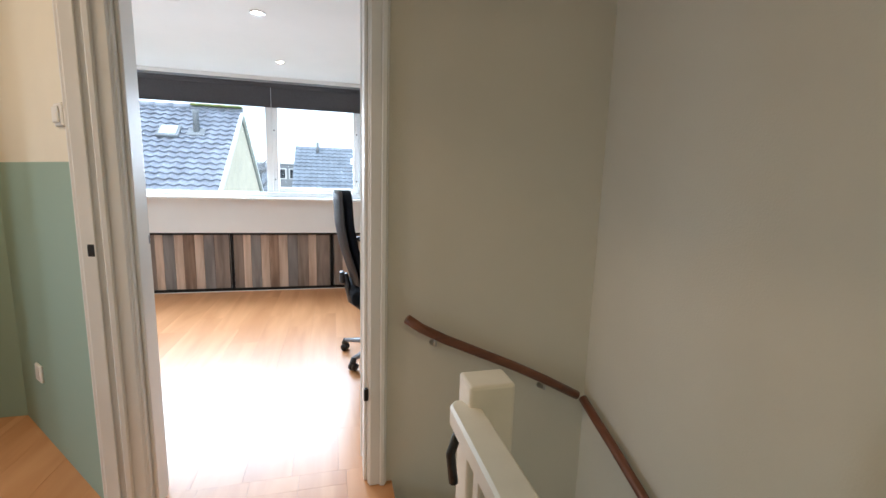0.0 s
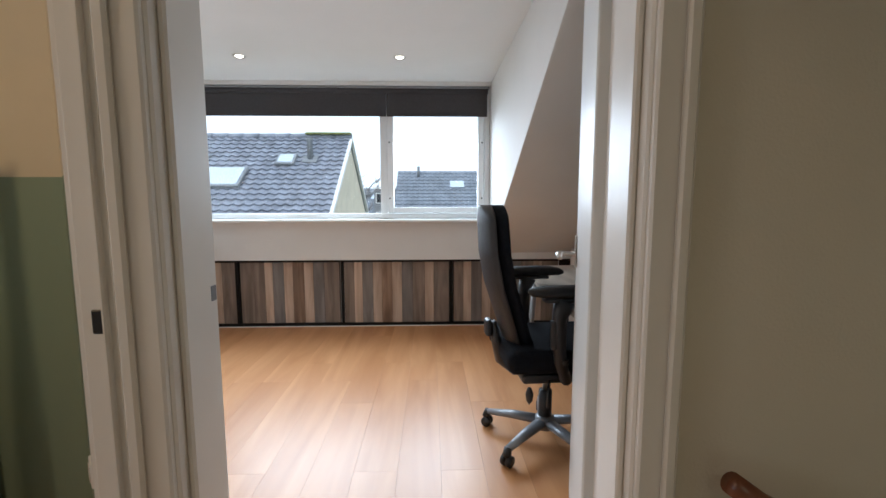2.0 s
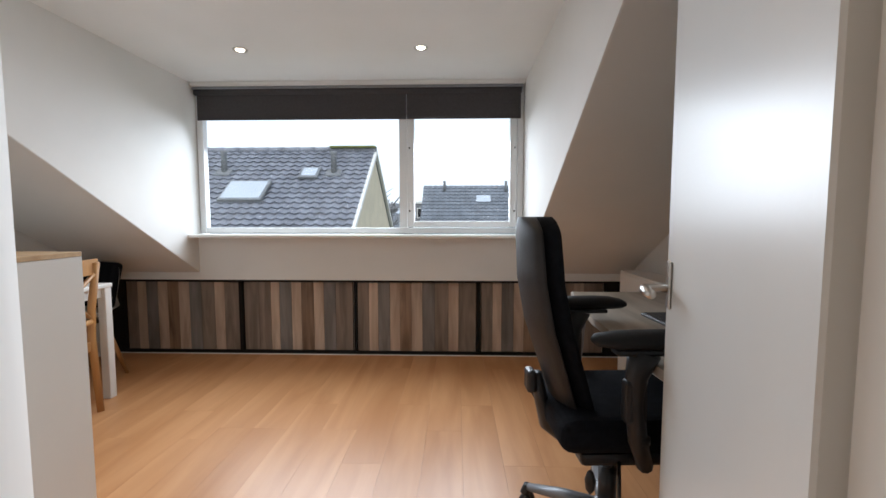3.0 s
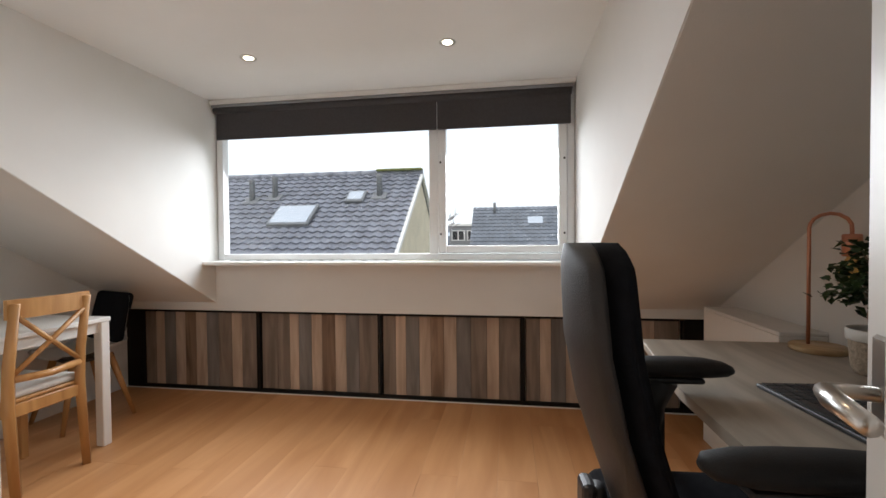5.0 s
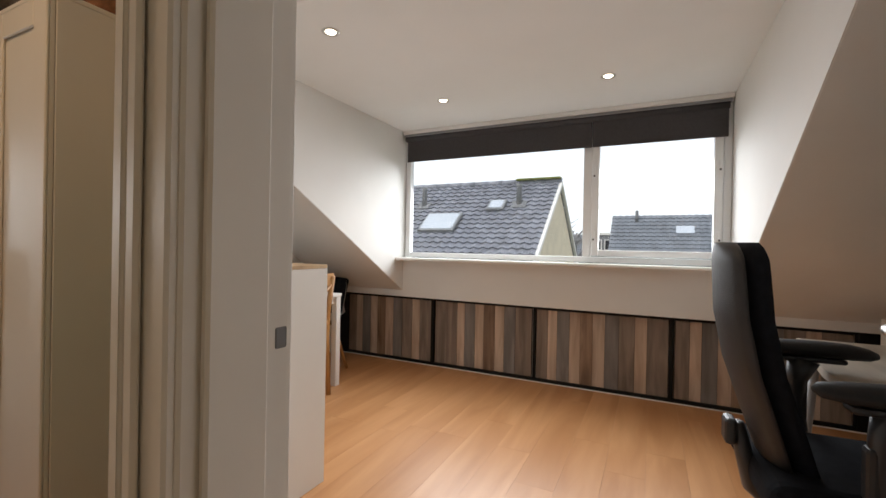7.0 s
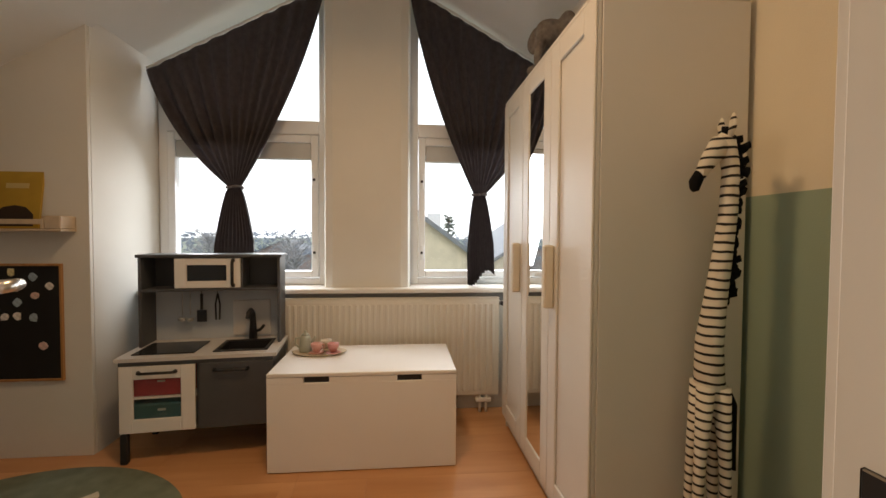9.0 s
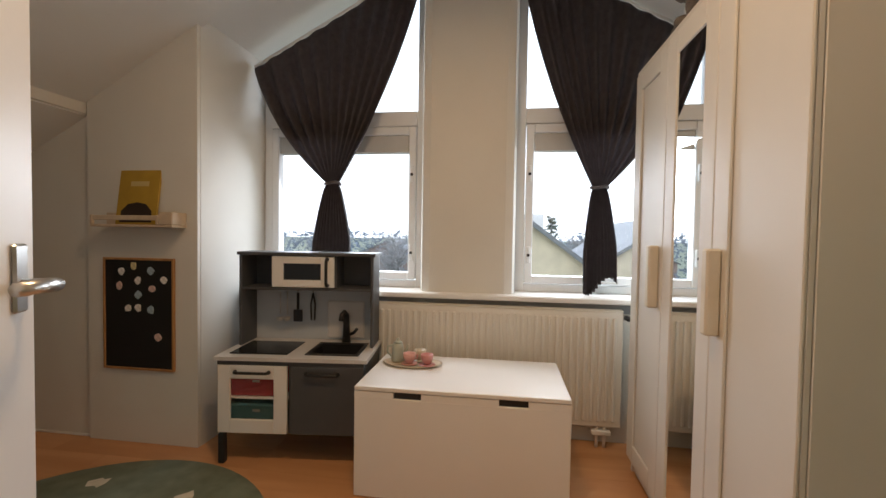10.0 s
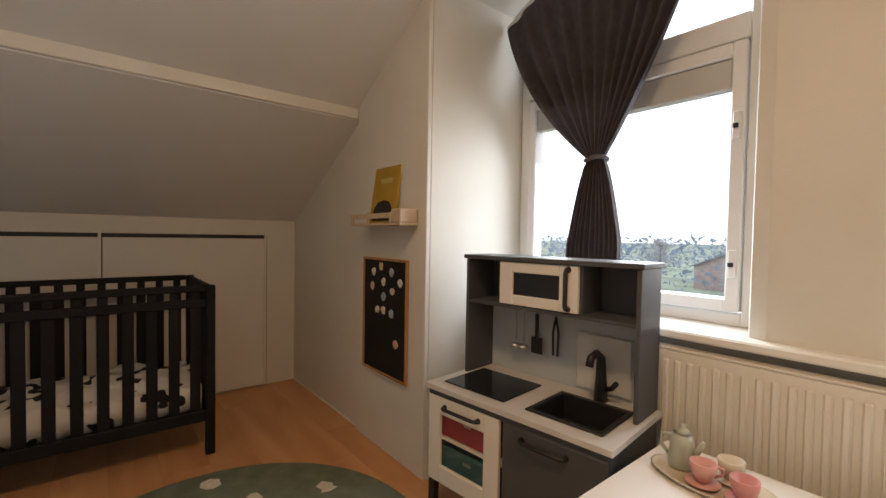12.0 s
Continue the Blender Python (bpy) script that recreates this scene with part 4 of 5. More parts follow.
    box("hutch_side", 0, U, 0.01, 0.025, 0.5275, 1.008, B, k, 0.002)
    box("hutch_side", 0, U, W - 0.025, W - 0.01, 0.5275, 1.008, B, k, 0.002)
    box("hutch_top", -0.002, U + 0.008, 0.0, W, 1.0085, 1.026, B, k, 0.003)
    box("hutch_shelf", 0, U - 0.005, 0.0255, W - 0.0255, 0.825, 0.838, B, k, 0.001)
    box("hutch_back", 0, 0.006, 0.0255, W - 0.0255, 0.8385, 1.008, B, k, 0.0)
    box("splashback", 0, 0.006, 0.0255, W - 0.0255, 0.528, 0.8245, SPLASH, k, 0.0, "pale blue-grey splashback")
    box("chopping_board", 0.008, 0.018, 0.435, 0.645, 0.54, 0.75, WORKTOP, k, 0.006, "pale panel behind the tap")
    for y in (0.205, 0.52):
        box("hutch_divider", 0.007, U - 0.02, y - 0.005, y + 0.005, 0.8385, 1.008, B, k, 0.0)
    ux0, ux1 = U - 0.018, U
    my0, my1, mz0, mz1 = 0.185, 0.515, 0.842, 1.005
    mw = box("microwave_door", ux0, ux1, my0, my0 + 0.06, mz0, mz1, WHITE, k, 0.002, "white toy microwave door")
    for a in ((my1 - 0.07, my1, mz0, mz1), (my0 + 0.0605, my1 - 0.0705, mz0, mz0 + 0.038), (my0 + 0.0605, my1 - 0.0705, mz1 - 0.038, mz1)):
        box("door_frame", ux0, ux1, *a, WHITE, mw, 0.002)
    box("microwave_window", ux0 + 0.003, ux0 + 0.008, my0 + 0.055, my1 - 0.065, mz0 + 0.034, mz1 - 0.034, DARK_GLASS, mw, 0)
    handle_bar("handle", (ux1, my1 - 0.035, 0.855), (ux1, my1 - 0.035, 0.992), (0.02, 0, 0), mw, r=0.008)
    tube("utensil_rail", [(0.035, 0.10, 0.812), (0.035, 0.42, 0.812)], 0.004, STEEL, k, 8)
    return k


kitchen = play_kitchen()
for nm, y, mat, lab in (("ladle", 0.215, STEEL, "small steel toy ladle hanging on the rail"), ("spatula", 0.275, BLACK_PLASTIC, "black toy spatula hanging on the rail"), ("tongs", 0.36, BLACK_PLASTIC, "black toy tongs hanging on the rail"), ("whisk", 0.175, STEEL, "small steel toy spoon hanging on the rail")):
    u = thing(nm, kitchen.matrix_basis @ pose(0.035, y, 0.812), lab, "utensil")
    hk = tube("hook", [(0.0, 0, 0.006), (0.006, 0, 0.0), (0.005, 0, -0.02)], 0.002, mat, u, 6)
    if nm == "tongs":
        for s in (-1, 1):
            tube("arm", [(0.005, 0, -0.018), (0.005, 0.012 * s, -0.08), (0.005, 0.009 * s, -0.17)], 0.005, mat, u, 6)
    elif nm == "spatula":
        tube("shaft", [(0.005, 0, -0.018), (0.005, 0, -0.11)], 0.008, mat, u, 8)
        box("blade", 0.001, 0.006, -0.026, 0.026, -0.18, -0.112, mat, u, 0.002)
    else:
        tube("shaft", [(0.005, 0, -0.018), (0.006, 0, -0.14)], 0.003, mat, u, 6)
        lathe("bowl", [(0.0, -0.022), (0.016, -0.016), (0.022, 0.0), (0.020, 0.0), (0.0, -0.016)], mat, u, (0.012, 0, -0.155), 14)
for nm, z, h, mat, lab in (("fabric_box", 0.326, 0.10, RED_BOX, "red fabric box inside the toy oven"), ("fabric_box", 0.167, 0.12, TEAL_BOX, "dark teal fabric box inside the toy oven")):
    b = thing(nm, kitchen.matrix_basis @ pose(0.215, 0.19, z), lab, "box")
    box("body", -0.10, 0.14, -0.14, 0.14, 0, h, mat, b, 0.008)
    box("label_holder", 0.1405, 0.143, -0.018, 0.018, h * 0.7, h * 0.8, STEEL, b, 0.001)

bench = thing("storage_bench", pose(-2.323, 0.745, 0), "white storage bench with two cut-out finger slots", "bench")
box("top", -0.505, 0.002, 0, 0.90, 0.462, 0.48, WHITE, bench, 0.003)
box("side", -0.50, -0.02, 0.0, 0.016, 0.0, 0.4615, WHITE, bench, 0.002)
box("side", -0.50, -0.02, 0.884, 0.90, 0.0, 0.4615, WHITE, bench, 0.002)
box("back", -0.50, -0.49, 0.017, 0.883, 0.0, 0.4615, WHITE, bench, 0.002)
front = box("front", -0.018, 0, 0, 0.90, 0.004, 0.432, WHITE, bench, 0.002)
for a in ((0, 0.17), (0.29, 0.612), (0.732, 0.90)):
    box("front_lip", -0.018, 0, a[0], a[1], 0.4322, 0.459, WHITE, front, 0.0)
# the cut-outs are backed in black to stand for the shade inside
for y in (0.17, 0.612):
    box("slot", -0.0175, -0.012, y + 0.001, y + 0.119, 0.4325, 0.459, BLACK, front, 0, "black fill for the shade inside the finger cut-out")

CERAMIC = [material("ceramic_" + n, c, 0.3, var=0.05, scale=14) for n, c in (("sage", (0.42, 0.44, 0.36)), ("pink", (0.62, 0.33, 0.28)), ("rose", (0.55, 0.24, 0.22)), ("tray", (0.58, 0.50, 0.38)))]
tray = thing("tray", pose(-2.665, 0.925, 0.481), "oval pale wooden toy tray on the bench", "tray")
lathe("plate", [(0.0, 0.0), (0.072, 0.0), (0.085, 0.012), (0.081, 0.013), (0.069, 0.005), (0.0, 0.005)], CERAMIC[3], tray, sx=1.0, sy=1.75, n=36)
pot = thing("teapot", pose(-2.685, 0.845, 0.487) @ Matrix.Scale(1.05, 4), "sage green toy coffee pot on the tray", "teapot")
lathe("body", [(0.0, 0), (0.03, 0), (0.033, 0.01), (0.028, 0.06), (0.024, 0.085), (0.0, 0.088)], CERAMIC[0], pot)
lathe("lid", [(0.022, 0.0885), (0.012, 0.098), (0.006, 0.10), (0.008, 0.108), (0.0, 0.112)], CERAMIC[0], pot)
tube("handle", [(0.0, -0.024, 0.075), (0, -0.05, 0.07), (0, -0.052, 0.04), (0, -0.03, 0.02)], 0.005, CERAMIC[0], pot, 8)
tube("spout", [(0.0, 0.028, 0.04), (0, 0.042, 0.06), (0, 0.05, 0.08)], 0.006, CERAMIC[0], pot, 8, [0.01, 0.007, 0.005])
for x, y, m in ((-2.635, 0.915, 1), (-2.63, 1.005, 2), (-2.705, 0.955, 3)):
    cup = thing("teacup", pose(x, y, 0.487, 0, 0, 40 * m) @ Matrix.Scale(1.2, 4), "small glazed toy cup and saucer on the tray", "cup", "toy tea set")
    lathe("saucer", [(0.0, 0), (0.02, 0), (0.034, 0.006), (0.033, 0.008), (0.0, 0.004)], CERAMIC[m], cup)
    lathe("cup", [(0.0, 0.0085), (0.014, 0.0085), (0.024, 0.03), (0.026, 0.048), (0.023, 0.048), (0.012, 0.018), (0.0, 0.016)], CERAMIC[m], cup)
    tube("handle", [(0, 0.024, 0.04), (0, 0.038, 0.036), (0, 0.036, 0.022), (0, 0.02, 0.018)], 0.0035, CERAMIC[m], cup, 6)

CREAM_METAL = material("cream_radiator_enamel", (0.78, 0.74, 0.66), 0.35, var=0.02, scale=4)
rad = thing("radiator", pose(-2.945, 0.64, 0.115), "cream ribbed panel radiator under the window sill", "radiator")
bm = bmesh.new()
add_box(bm, -0.03, 0.005, 0, 1.36, 0.0, 0.62, 0.004)
part("panel", bm, CREAM_METAL, rad)
for k in range(35):
    y = 0.04 + k * 0.0372
    box("rib", 0.0052, 0.016, y, y + 0.021, 0.03, 0.59, CREAM_METAL, rad, 0.005)
box("top_grille", -0.06, 0.008, 0, 1.36, 0.6205, 0.628, CREAM_METAL, rad, 0.002)
tube("valve", [(-0.01, 1.362, 0.59), (-0.01, 1.395, 0.59)], 0.012, STEEL, rad, 10)
tube("valve_knob", [(-0.01, 1.375, 0.59), (0.045, 1.375, 0.592)], 0.013, BLACK_PLASTIC, rad, 12)
for y in (1.24, 1.28):
    tube("pipe", [(-0.01, y, 0.0), (-0.01, y, -0.07), (-0.01, y, -0.115)], 0.009, WHITE, rad, 10)
box("pipe_cover", -0.03, 0.012, 1.21, 1.31, -0.045, -0.02, WHITE, rad, 0.004)

MIRROR = bpy.data.materials.new("mirror")
MIRROR.use_nodes = True
MIRROR.node_tree.nodes["Principled BSDF"].inputs["Metallic"].default_value = 1.0
MIRROR.node_tree.nodes["Principled BSDF"].inputs["Roughness"].default_value = 0.01
MIRROR.node_tree.nodes["Principled BSDF"].inputs["Base Color"].default_value = (0.88, 0.9, 0.9, 1)
HANDLE_WOOD = material("cream_handle", (0.72, 0.66, 0.54), 0.5, var=0.05, scale=10)
ward = thing("wardrobe", pose(-2.747, 1.98, 0), "tall white wardrobe with a mirrored middle door", "wardrobe")
WW, WH = 1.18, 1.91
box("side", 0, 0.018, 0.02, 0.515, 0, WH - 0.019, WHITE_CAB, ward, 0.002)
box("side", WW - 0.018, WW, 0.02, 0.515, 0, WH - 0.019, WHITE_CAB, ward, 0.002)
box("top", 0, WW, 0.0, 0.515, WH - 0.018, WH, WHITE_CAB, ward, 0.003)
box("back", 0.019, WW - 0.019, 0.505, 0.512, 0, WH - 0.019, WHITE_CAB, ward, 0)
box("plinth", 0.019, WW - 0.019, 0.03, 0.045, 0, 0.07, WHITE_CAB, ward, 0.002)
dw = WW / 3
for k in range(3):
    x0, x1 = k * dw + 0.002, (k + 1) * dw - 0.002
    z0, z1 = 0.075, WH - 0.021
    d = box("door", x0, x1, 0.006, 0.018, z0, z1, WHITE_CAB, ward, 0.001)
    f = 0.085
    for a in ((x0, x0 + f, z0, z1), (x1 - f, x1, z0, z1), (x0 + f + 0.0003, x1 - f - 0.0003, z0, z0 + f), (x0 + f + 0.0003, x1 - f - 0.0003, z1 - f, z1)):
        box("door_frame", a[0], a[1], -0.004, 0.0055, a[2], a[3], WHITE_CAB, d, 0.003)
    if k == 1:
        box("mirror", x0 + f + 0.001, x1 - f - 0.001, 0.001, 0.0058, z0 + f + 0.001, z1 - f - 0.001, MIRROR, d, 0, "tall mirror in the wardrobe door")
    hx = (x1 - 0.045) if k == 0 else (x0 + 0.045 if k == 2 else None)
    if hx:
        box("handle", hx - 0.018, hx + 0.018, -0.045, -0.0045, 0.85, 1.10, HANDLE_WOOD, d, 0.006, "cream wooden bar handle")

# soft toys on the wardrobe and the zebra beside it
PLUSH_GREY = material("grey_plush", (0.16, 0.145, 0.135), 0.95, var=0.3, scale=40, bump=0.8, bump_scale=220)
PLUSH_RUST = material("rust_patterned_plush", (0.22, 0.10, 0.05), 0.95, var=0.7, scale=18, bump=0.8, bump_scale=220)


def blobs(name, lab, m, items, mat):
    bm = bmesh.new()
    for (x, y, z), (sx, sy, sz) in items:
        bmesh.ops.create_icosphere(bm, subdivisions=3, radius=1, matrix=Matrix.Translation((x, y, z)) @ Matrix.Diagonal((sx, sy, sz, 1)))
    for v in bm.verts:
        v.co += Vector(noise.noise_vector(v.co * 14)) * 0.006
    ob = part(name, bm, mat, smooth=True)
    skin = ob.modifiers.new("skin", "REMESH")
    skin.mode, skin.voxel_size, skin.use_smooth_shade = "VOXEL", 0.009, True
    ob.matrix_basis = m
    return tagged(ob, lab, "soft toy")


blobs("plush_elephant", "grey plush elephant sitting on top of the wardrobe", pose(-2.35, 2.17, 1.911, 0, 0, -60),
      [((0, 0, 0.10), (0.12, 0.10, 0.105)), ((0.10, 0, 0.19), (0.075, 0.07, 0.075)), ((0.09, 0.09, 0.20), (0.02, 0.06, 0.07)), ((0.09, -0.09, 0.20), (0.02, 0.06, 0.07)),
       ((0.17, 0, 0.13), (0.025, 0.025, 0.06)), ((0.18, 0, 0.07), (0.022, 0.022, 0.05)), ((0.10, 0.07, 0.035), (0.07, 0.035, 0.035)), ((0.10, -0.07, 0.035), (0.07, 0.035, 0.035))], PLUSH_GREY)
blobs("plush_giraffe", "rust-brown patterned plush toy lying on the wardrobe", pose(-1.88, 2.25, 1.911, 0, 0, 10),
      [((0, 0, 0.09), (0.19, 0.10, 0.09)), ((0.17, 0.02, 0.14), (0.07, 0.07, 0.075)), ((-0.16, 0.0, 0.07), (0.08, 0.09, 0.07)), ((0.05, -0.10, 0.05), (0.10, 0.04, 0.045))], PLUSH_RUST)
blobs("plush_bear", "small dark grey plush toy on top of the wardrobe", pose(-2.62, 2.14, 1.911),
      [((0, 0, 0.05), (0.06, 0.055, 0.055)), ((0, -0.02, 0.12), (0.045, 0.045, 0.045))], PLUSH_GREY)

ZEBRA = bpy.data.materials.new("zebra_stripes")
ZEBRA.use_nodes = True
nt = ZEBRA.node_tree
co, wv = nt.nodes.new("ShaderNodeTexCoord"), nt.nodes.new("ShaderNodeTexWave")
wv.bands_direction = "Z"
wv.inputs["Scale"].default_value, wv.inputs["Distortion"].default_value, wv.inputs["Detail"].default_value, wv.inputs["Detail Scale"].default_value = 11.5, 1.2, 2.0, 1.5
nt.links.new(co.outputs["Object"], wv.inputs["Vector"])
nt.links.new(ramp_colors(nt, wv.outputs["Fac"], [(0.0, (0.012, 0.011, 0.010)), (0.14, (0.012, 0.011, 0.010)), (0.22, (0.70, 0.66, 0.58)), (1.0, (0.74, 0.70, 0.62))]), nt.nodes["Principled BSDF"].inputs["Base Color"])
nt.nodes["Principled BSDF"].inputs["Roughness"].default_value = 0.9


def zebra():
    """A tall plush zebra; local -y is the way it looks, one mesh on a black base."""
    bm = bmesh.new()

    def limb(pts, radii, mat=0, n=14, flat=1.0):
        before = len(bm.faces)
        add_tube(bm, pts, 0.03, n, radii, flat)
        bm.faces.ensure_lookup_table()
        for f in bm.faces[before:]:
            f.material_index, f.smooth = mat, True
    for x, y in ((-0.045, -0.075), (0.045, -0.085), (-0.045, 0.055), (0.045, 0.065)):
        limb([(x * 1.1, y * 1.05, 0.02), (x, y, 0.25), (x * 0.9, y * 0.8, 0.50), (x * 0.7, y * 0.5, 0.72)], [0.020, 0.022, 0.028, 0.042])
    limb([(0, 0.065, 0.60), (0, 0.03, 0.66), (0, -0.01, 0.74), (0, -0.012, 0.85), (0, 0.012, 0.98), (0, 0.04, 1.12), (0, 0.065, 1.26), (0, 0.072, 1.38), (0, 0.05, 1.455), (0, 0.01, 1.47)], [0.025, 0.055, 0.068, 0.062, 0.050, 0.043, 0.040, 0.038, 0.040, 0.026])
    limb([(0, 0.055, 1.46), (0, 0.0, 1.445), (0, -0.05, 1.40), (0, -0.085, 1.36)], [0.027, 0.042, 0.031, 0.023])
    limb([(0, -0.075, 1.372), (0, -0.105, 1.335), (0, -0.115, 1.322)], [0.023, 0.028, 0.013], 1)
    for s in (-1, 1):
        limb([(0.03 * s, 0.045, 1.48), (0.045 * s, 0.05, 1.52), (0.04 * s, 0.05, 1.545)], [0.012, 0.018, 0.004])
    rng = random.Random(3)
    for k in range(60):
        t = k / 59
        z = 1.50 - t * 0.52
        y = 0.105 - 0.05 * t if t > 0.12 else 0.03 + 0.6 * t
        limb([(rng.uniform(-0.02, 0.02), y, z), (rng.uniform(-0.03, 0.03), y + rng.uniform(0.025, 0.05), z + rng.uniform(-0.03, 0.02))], [0.016, 0.012], 1, 6)
    limb([(0, 0.09, 0.70), (0, 0.12, 0.66), (0, 0.12, 0.52), (0, 0.11, 0.46)], [0.012, 0.012, 0.012, 0.022], 1, 8)
    before = len(bm.faces)
    add_box(bm, -0.15, 0.15, -0.16, 0.15, 0, 0.022, 0.004)
    bm.faces.ensure_lookup_table()
    for f in bm.faces[before:]:
        f.material_index = 1
    bmesh.ops.scale(bm, vec=(0.72, 0.58, 0.965), verts=bm.verts)
    me_ob = part("plush_zebra", bm, [ZEBRA, BLACK_FABRIC])
    me_ob.matrix_basis = pose(-1.455, 2.30, 0, 0, 0, -10)
    return tagged(me_ob, "tall black and white striped plush zebra on a black base", "soft toy")


zebra()

CURTAIN = material("dark_taupe_curtain", (0.115, 0.10, 0.104), 0.95, var=0.15, scale=30, bump=0.3, bump_scale=420)


def curtain(y_low, z_low, y_high, z_high, ky, kz, by, bz, bw, seed):
    """A curtain hung on the sloping ceiling, tied in at (ky, kz), with a short tail below."""
    c = thing("curtain", pose(-3.06, 0, 0), "dark taupe curtain hung from the slope and tied in", "curtain", "gable curtains")
    bm = bmesh.new()
    nu, nv, nt_ = 96, 44, 18
    rng = random.Random(seed)
    ph = [rng.uniform(0, 6.28) for _ in range(4)]
    rows_ = []
    for v in range(nv + nt_ + 1):
        row = []
        for u in range(nu + 1):
            s = u / nu
            fold = math.sin(s * 2 * math.pi * 11 + ph[0] + 0.8 * math.sin(s * 9 + ph[1]))
            if v <= nv:
                t = v / nv
                ty, tz = y_low + (y_high - y_low) * s, z_low + (z_high - z_low) * s
                e = t ** (0.95 + 0.5 * abs(s - 0.5))
                half = 0.036
                y = ty + (ky + (2 * s - 1) * half * (1 if y_high > y_low else -1) - ty) * (e * 0.86 + 0.14 * t * t)
                z = tz + (kz - tz) * t - 0.05 * math.sin(math.pi * t) * (2 * s - 1) ** 2
                amp = 0.005 + 0.022 * math.sqrt(math.sin(math.pi * min(t, 0.999)))
            else:
                t = (v - nv) / nt_
                half = 0.036 + (bw / 2 - 0.036) * min(1, t * 1.6) ** 0.7
                sg = 1 if y_high > y_low else -1
                y = ky + (by - ky) * t + (2 * s - 1) * half * sg
                z = kz + (bz + 0.05 * math.sin(s * 5 + ph[2]) - kz) * t
                amp = 0.014 + 0.014 * t
            row.append(bm.verts.new((amp * fold + 0.003 * math.sin(s * 50 + ph[3]), y, z)))
        rows_.append(row)
    for a, b in zip(rows_, rows_[1:]):
        for k in range(nu):
            bm.faces.new((a[k], a[k + 1], b[k + 1], b[k]))
    bmesh.ops.solidify(bm, geom=list(bm.faces), thickness=0.003)
    part("cloth", bm, CURTAIN, c, smooth=True)
    tube("tie_band", [(0.04 * math.cos(a), ky + 0.045 * math.sin(a), kz + 0.004 * math.sin(a * 2)) for a in [k * math.pi / 8 for k in range(17)]], 0.009, CURTAIN, c, 8)
    tube("rail", [(0, y_low, z_low + 0.012), (0, y_high, z_high + 0.012)], 0.008, WHITE, c, 8)


curtain(-0.175, 2.135, 0.895, 2.70, 0.335, 1.43, 0.33, 0.90, 0.24, 1)
curtain(2.40, 2.19, 1.42, 2.72, 1.885, 1.405, 1.90, 0.855, 0.18, 2)

PICTURE_LEDGE = material("pale_pine_ledge", (0.62, 0.50, 0.36), 0.5, var=0.1, scale=20)
shelf = thing("picture_ledge", pose(-2.580, -0.71, 1.145), "pale wooden picture ledge on the wall", "shelf")
box("board", 0, 0.10, 0, 0.46, 0, 0.012, PICTURE_LEDGE, shelf, 0.002)
box("back_board", 0, 0.010, 0, 0.46, 0.0125, 0.075, PICTURE_LEDGE, shelf, 0.002)
box("front_rail", 0.09, 0.10, 0, 0.38, 0.034, 0.058, PICTURE_LEDGE, shelf, 0.002)
for y in (0.0, 0.37):
    box("end_post", 0.088, 0.102, y, y + 0.014, 0.0125, 0.06, PICTURE_LEDGE, shelf, 0.002)
box("end_block", 0.0, 0.10, 0.385, 0.46, 0.0125, 0.075, PICTURE_LEDGE, shelf, 0.004)
MUSTARD = material("mustard_book_cover", (0.46, 0.29, 0.03), 0.5, var=0.12, scale=10)
book = thing("picture_book", pose(-2.552, -0.63, 1.158, 0, -8, 0), "mustard yellow picture book standing on the ledge", "book")
box("cover", 0, 0.012, 0, 0.235, 0, 0.285, MUSTARD, book, 0.002)
box("title_bar", 0.0122, 0.013, 0.07, 0.175, 0.20, 0.225, material("pale_yellow_print", (0.60, 0.48, 0.20), 0.5), book, 0)
prism("dark_print", [(0.025, 0.01), (0.21, 0.01), (0.205, 0.07), (0.17, 0.105), (0.12, 0.115), (0.065, 0.105), (0.03, 0.07)], "x", 0.0122, 0.013, material("dark_brown_print", (0.03, 0.018, 0.012), 0.6), book)

board = thing("blackboard", pose(-2.580, -0.73, 0.395), "black magnetic board in a thin pine frame", "blackboard")
BW, BH = 0.415, 0.59
SLATE = material("black_board_surface", (0.006, 0.006, 0.007), 0.75, var=0.25, scale=8)
box("surface", 0.001, 0.010, 0.012, BW - 0.012, 0.012, BH - 0.012, SLATE, board, 0)
for a in ((0, 0.012, 0, BH), (BW - 0.012, BW, 0, BH), (0.0122, BW - 0.0122, 0, 0.012), (0.0122, BW - 0.0122, BH - 0.012, BH)):
    box("frame", 0, 0.016, *a, PINE, board, 0.002)
rng = random.Random(8)
MAG = [material("magnet_" + n, c, 0.5, var=0.25, scale=60) for n, c in (("white", (0.75, 0.72, 0.68)), ("blue", (0.35, 0.45, 0.52)), ("blush", (0.66, 0.48, 0.42)), ("yellow", (0.68, 0.60, 0.32)))]
for k, (u, v) in enumerate(((0.27, 0.88), (0.44, 0.93), (0.68, 0.89), (0.50, 0.80), (0.24, 0.75), (0.86, 0.81), (0.70, 0.73), (0.50, 0.67), (0.36, 0.55), (0.50, 0.56), (0.68, 0.54), (0.78, 0.30))):
    g = thing("magnet", pose(-2.580 + 0.011, -0.73 + u * BW, 0.395 + v * BH), "small pale animal magnet on the blackboard", "magnet", "board magnets")
    pts = [(0.019 * (0.75 + 0.45 * rng.random()) * math.cos(a), 0.021 * (0.75 + 0.45 * rng.random()) * math.sin(a)) for a in [i * 0.7854 for i in range(8)]]
    prism("body", pts, "x", 0, 0.005, MAG[(0, 3, 1, 0, 2, 0, 2, 1, 0, 0, 1, 2)[k]], g)

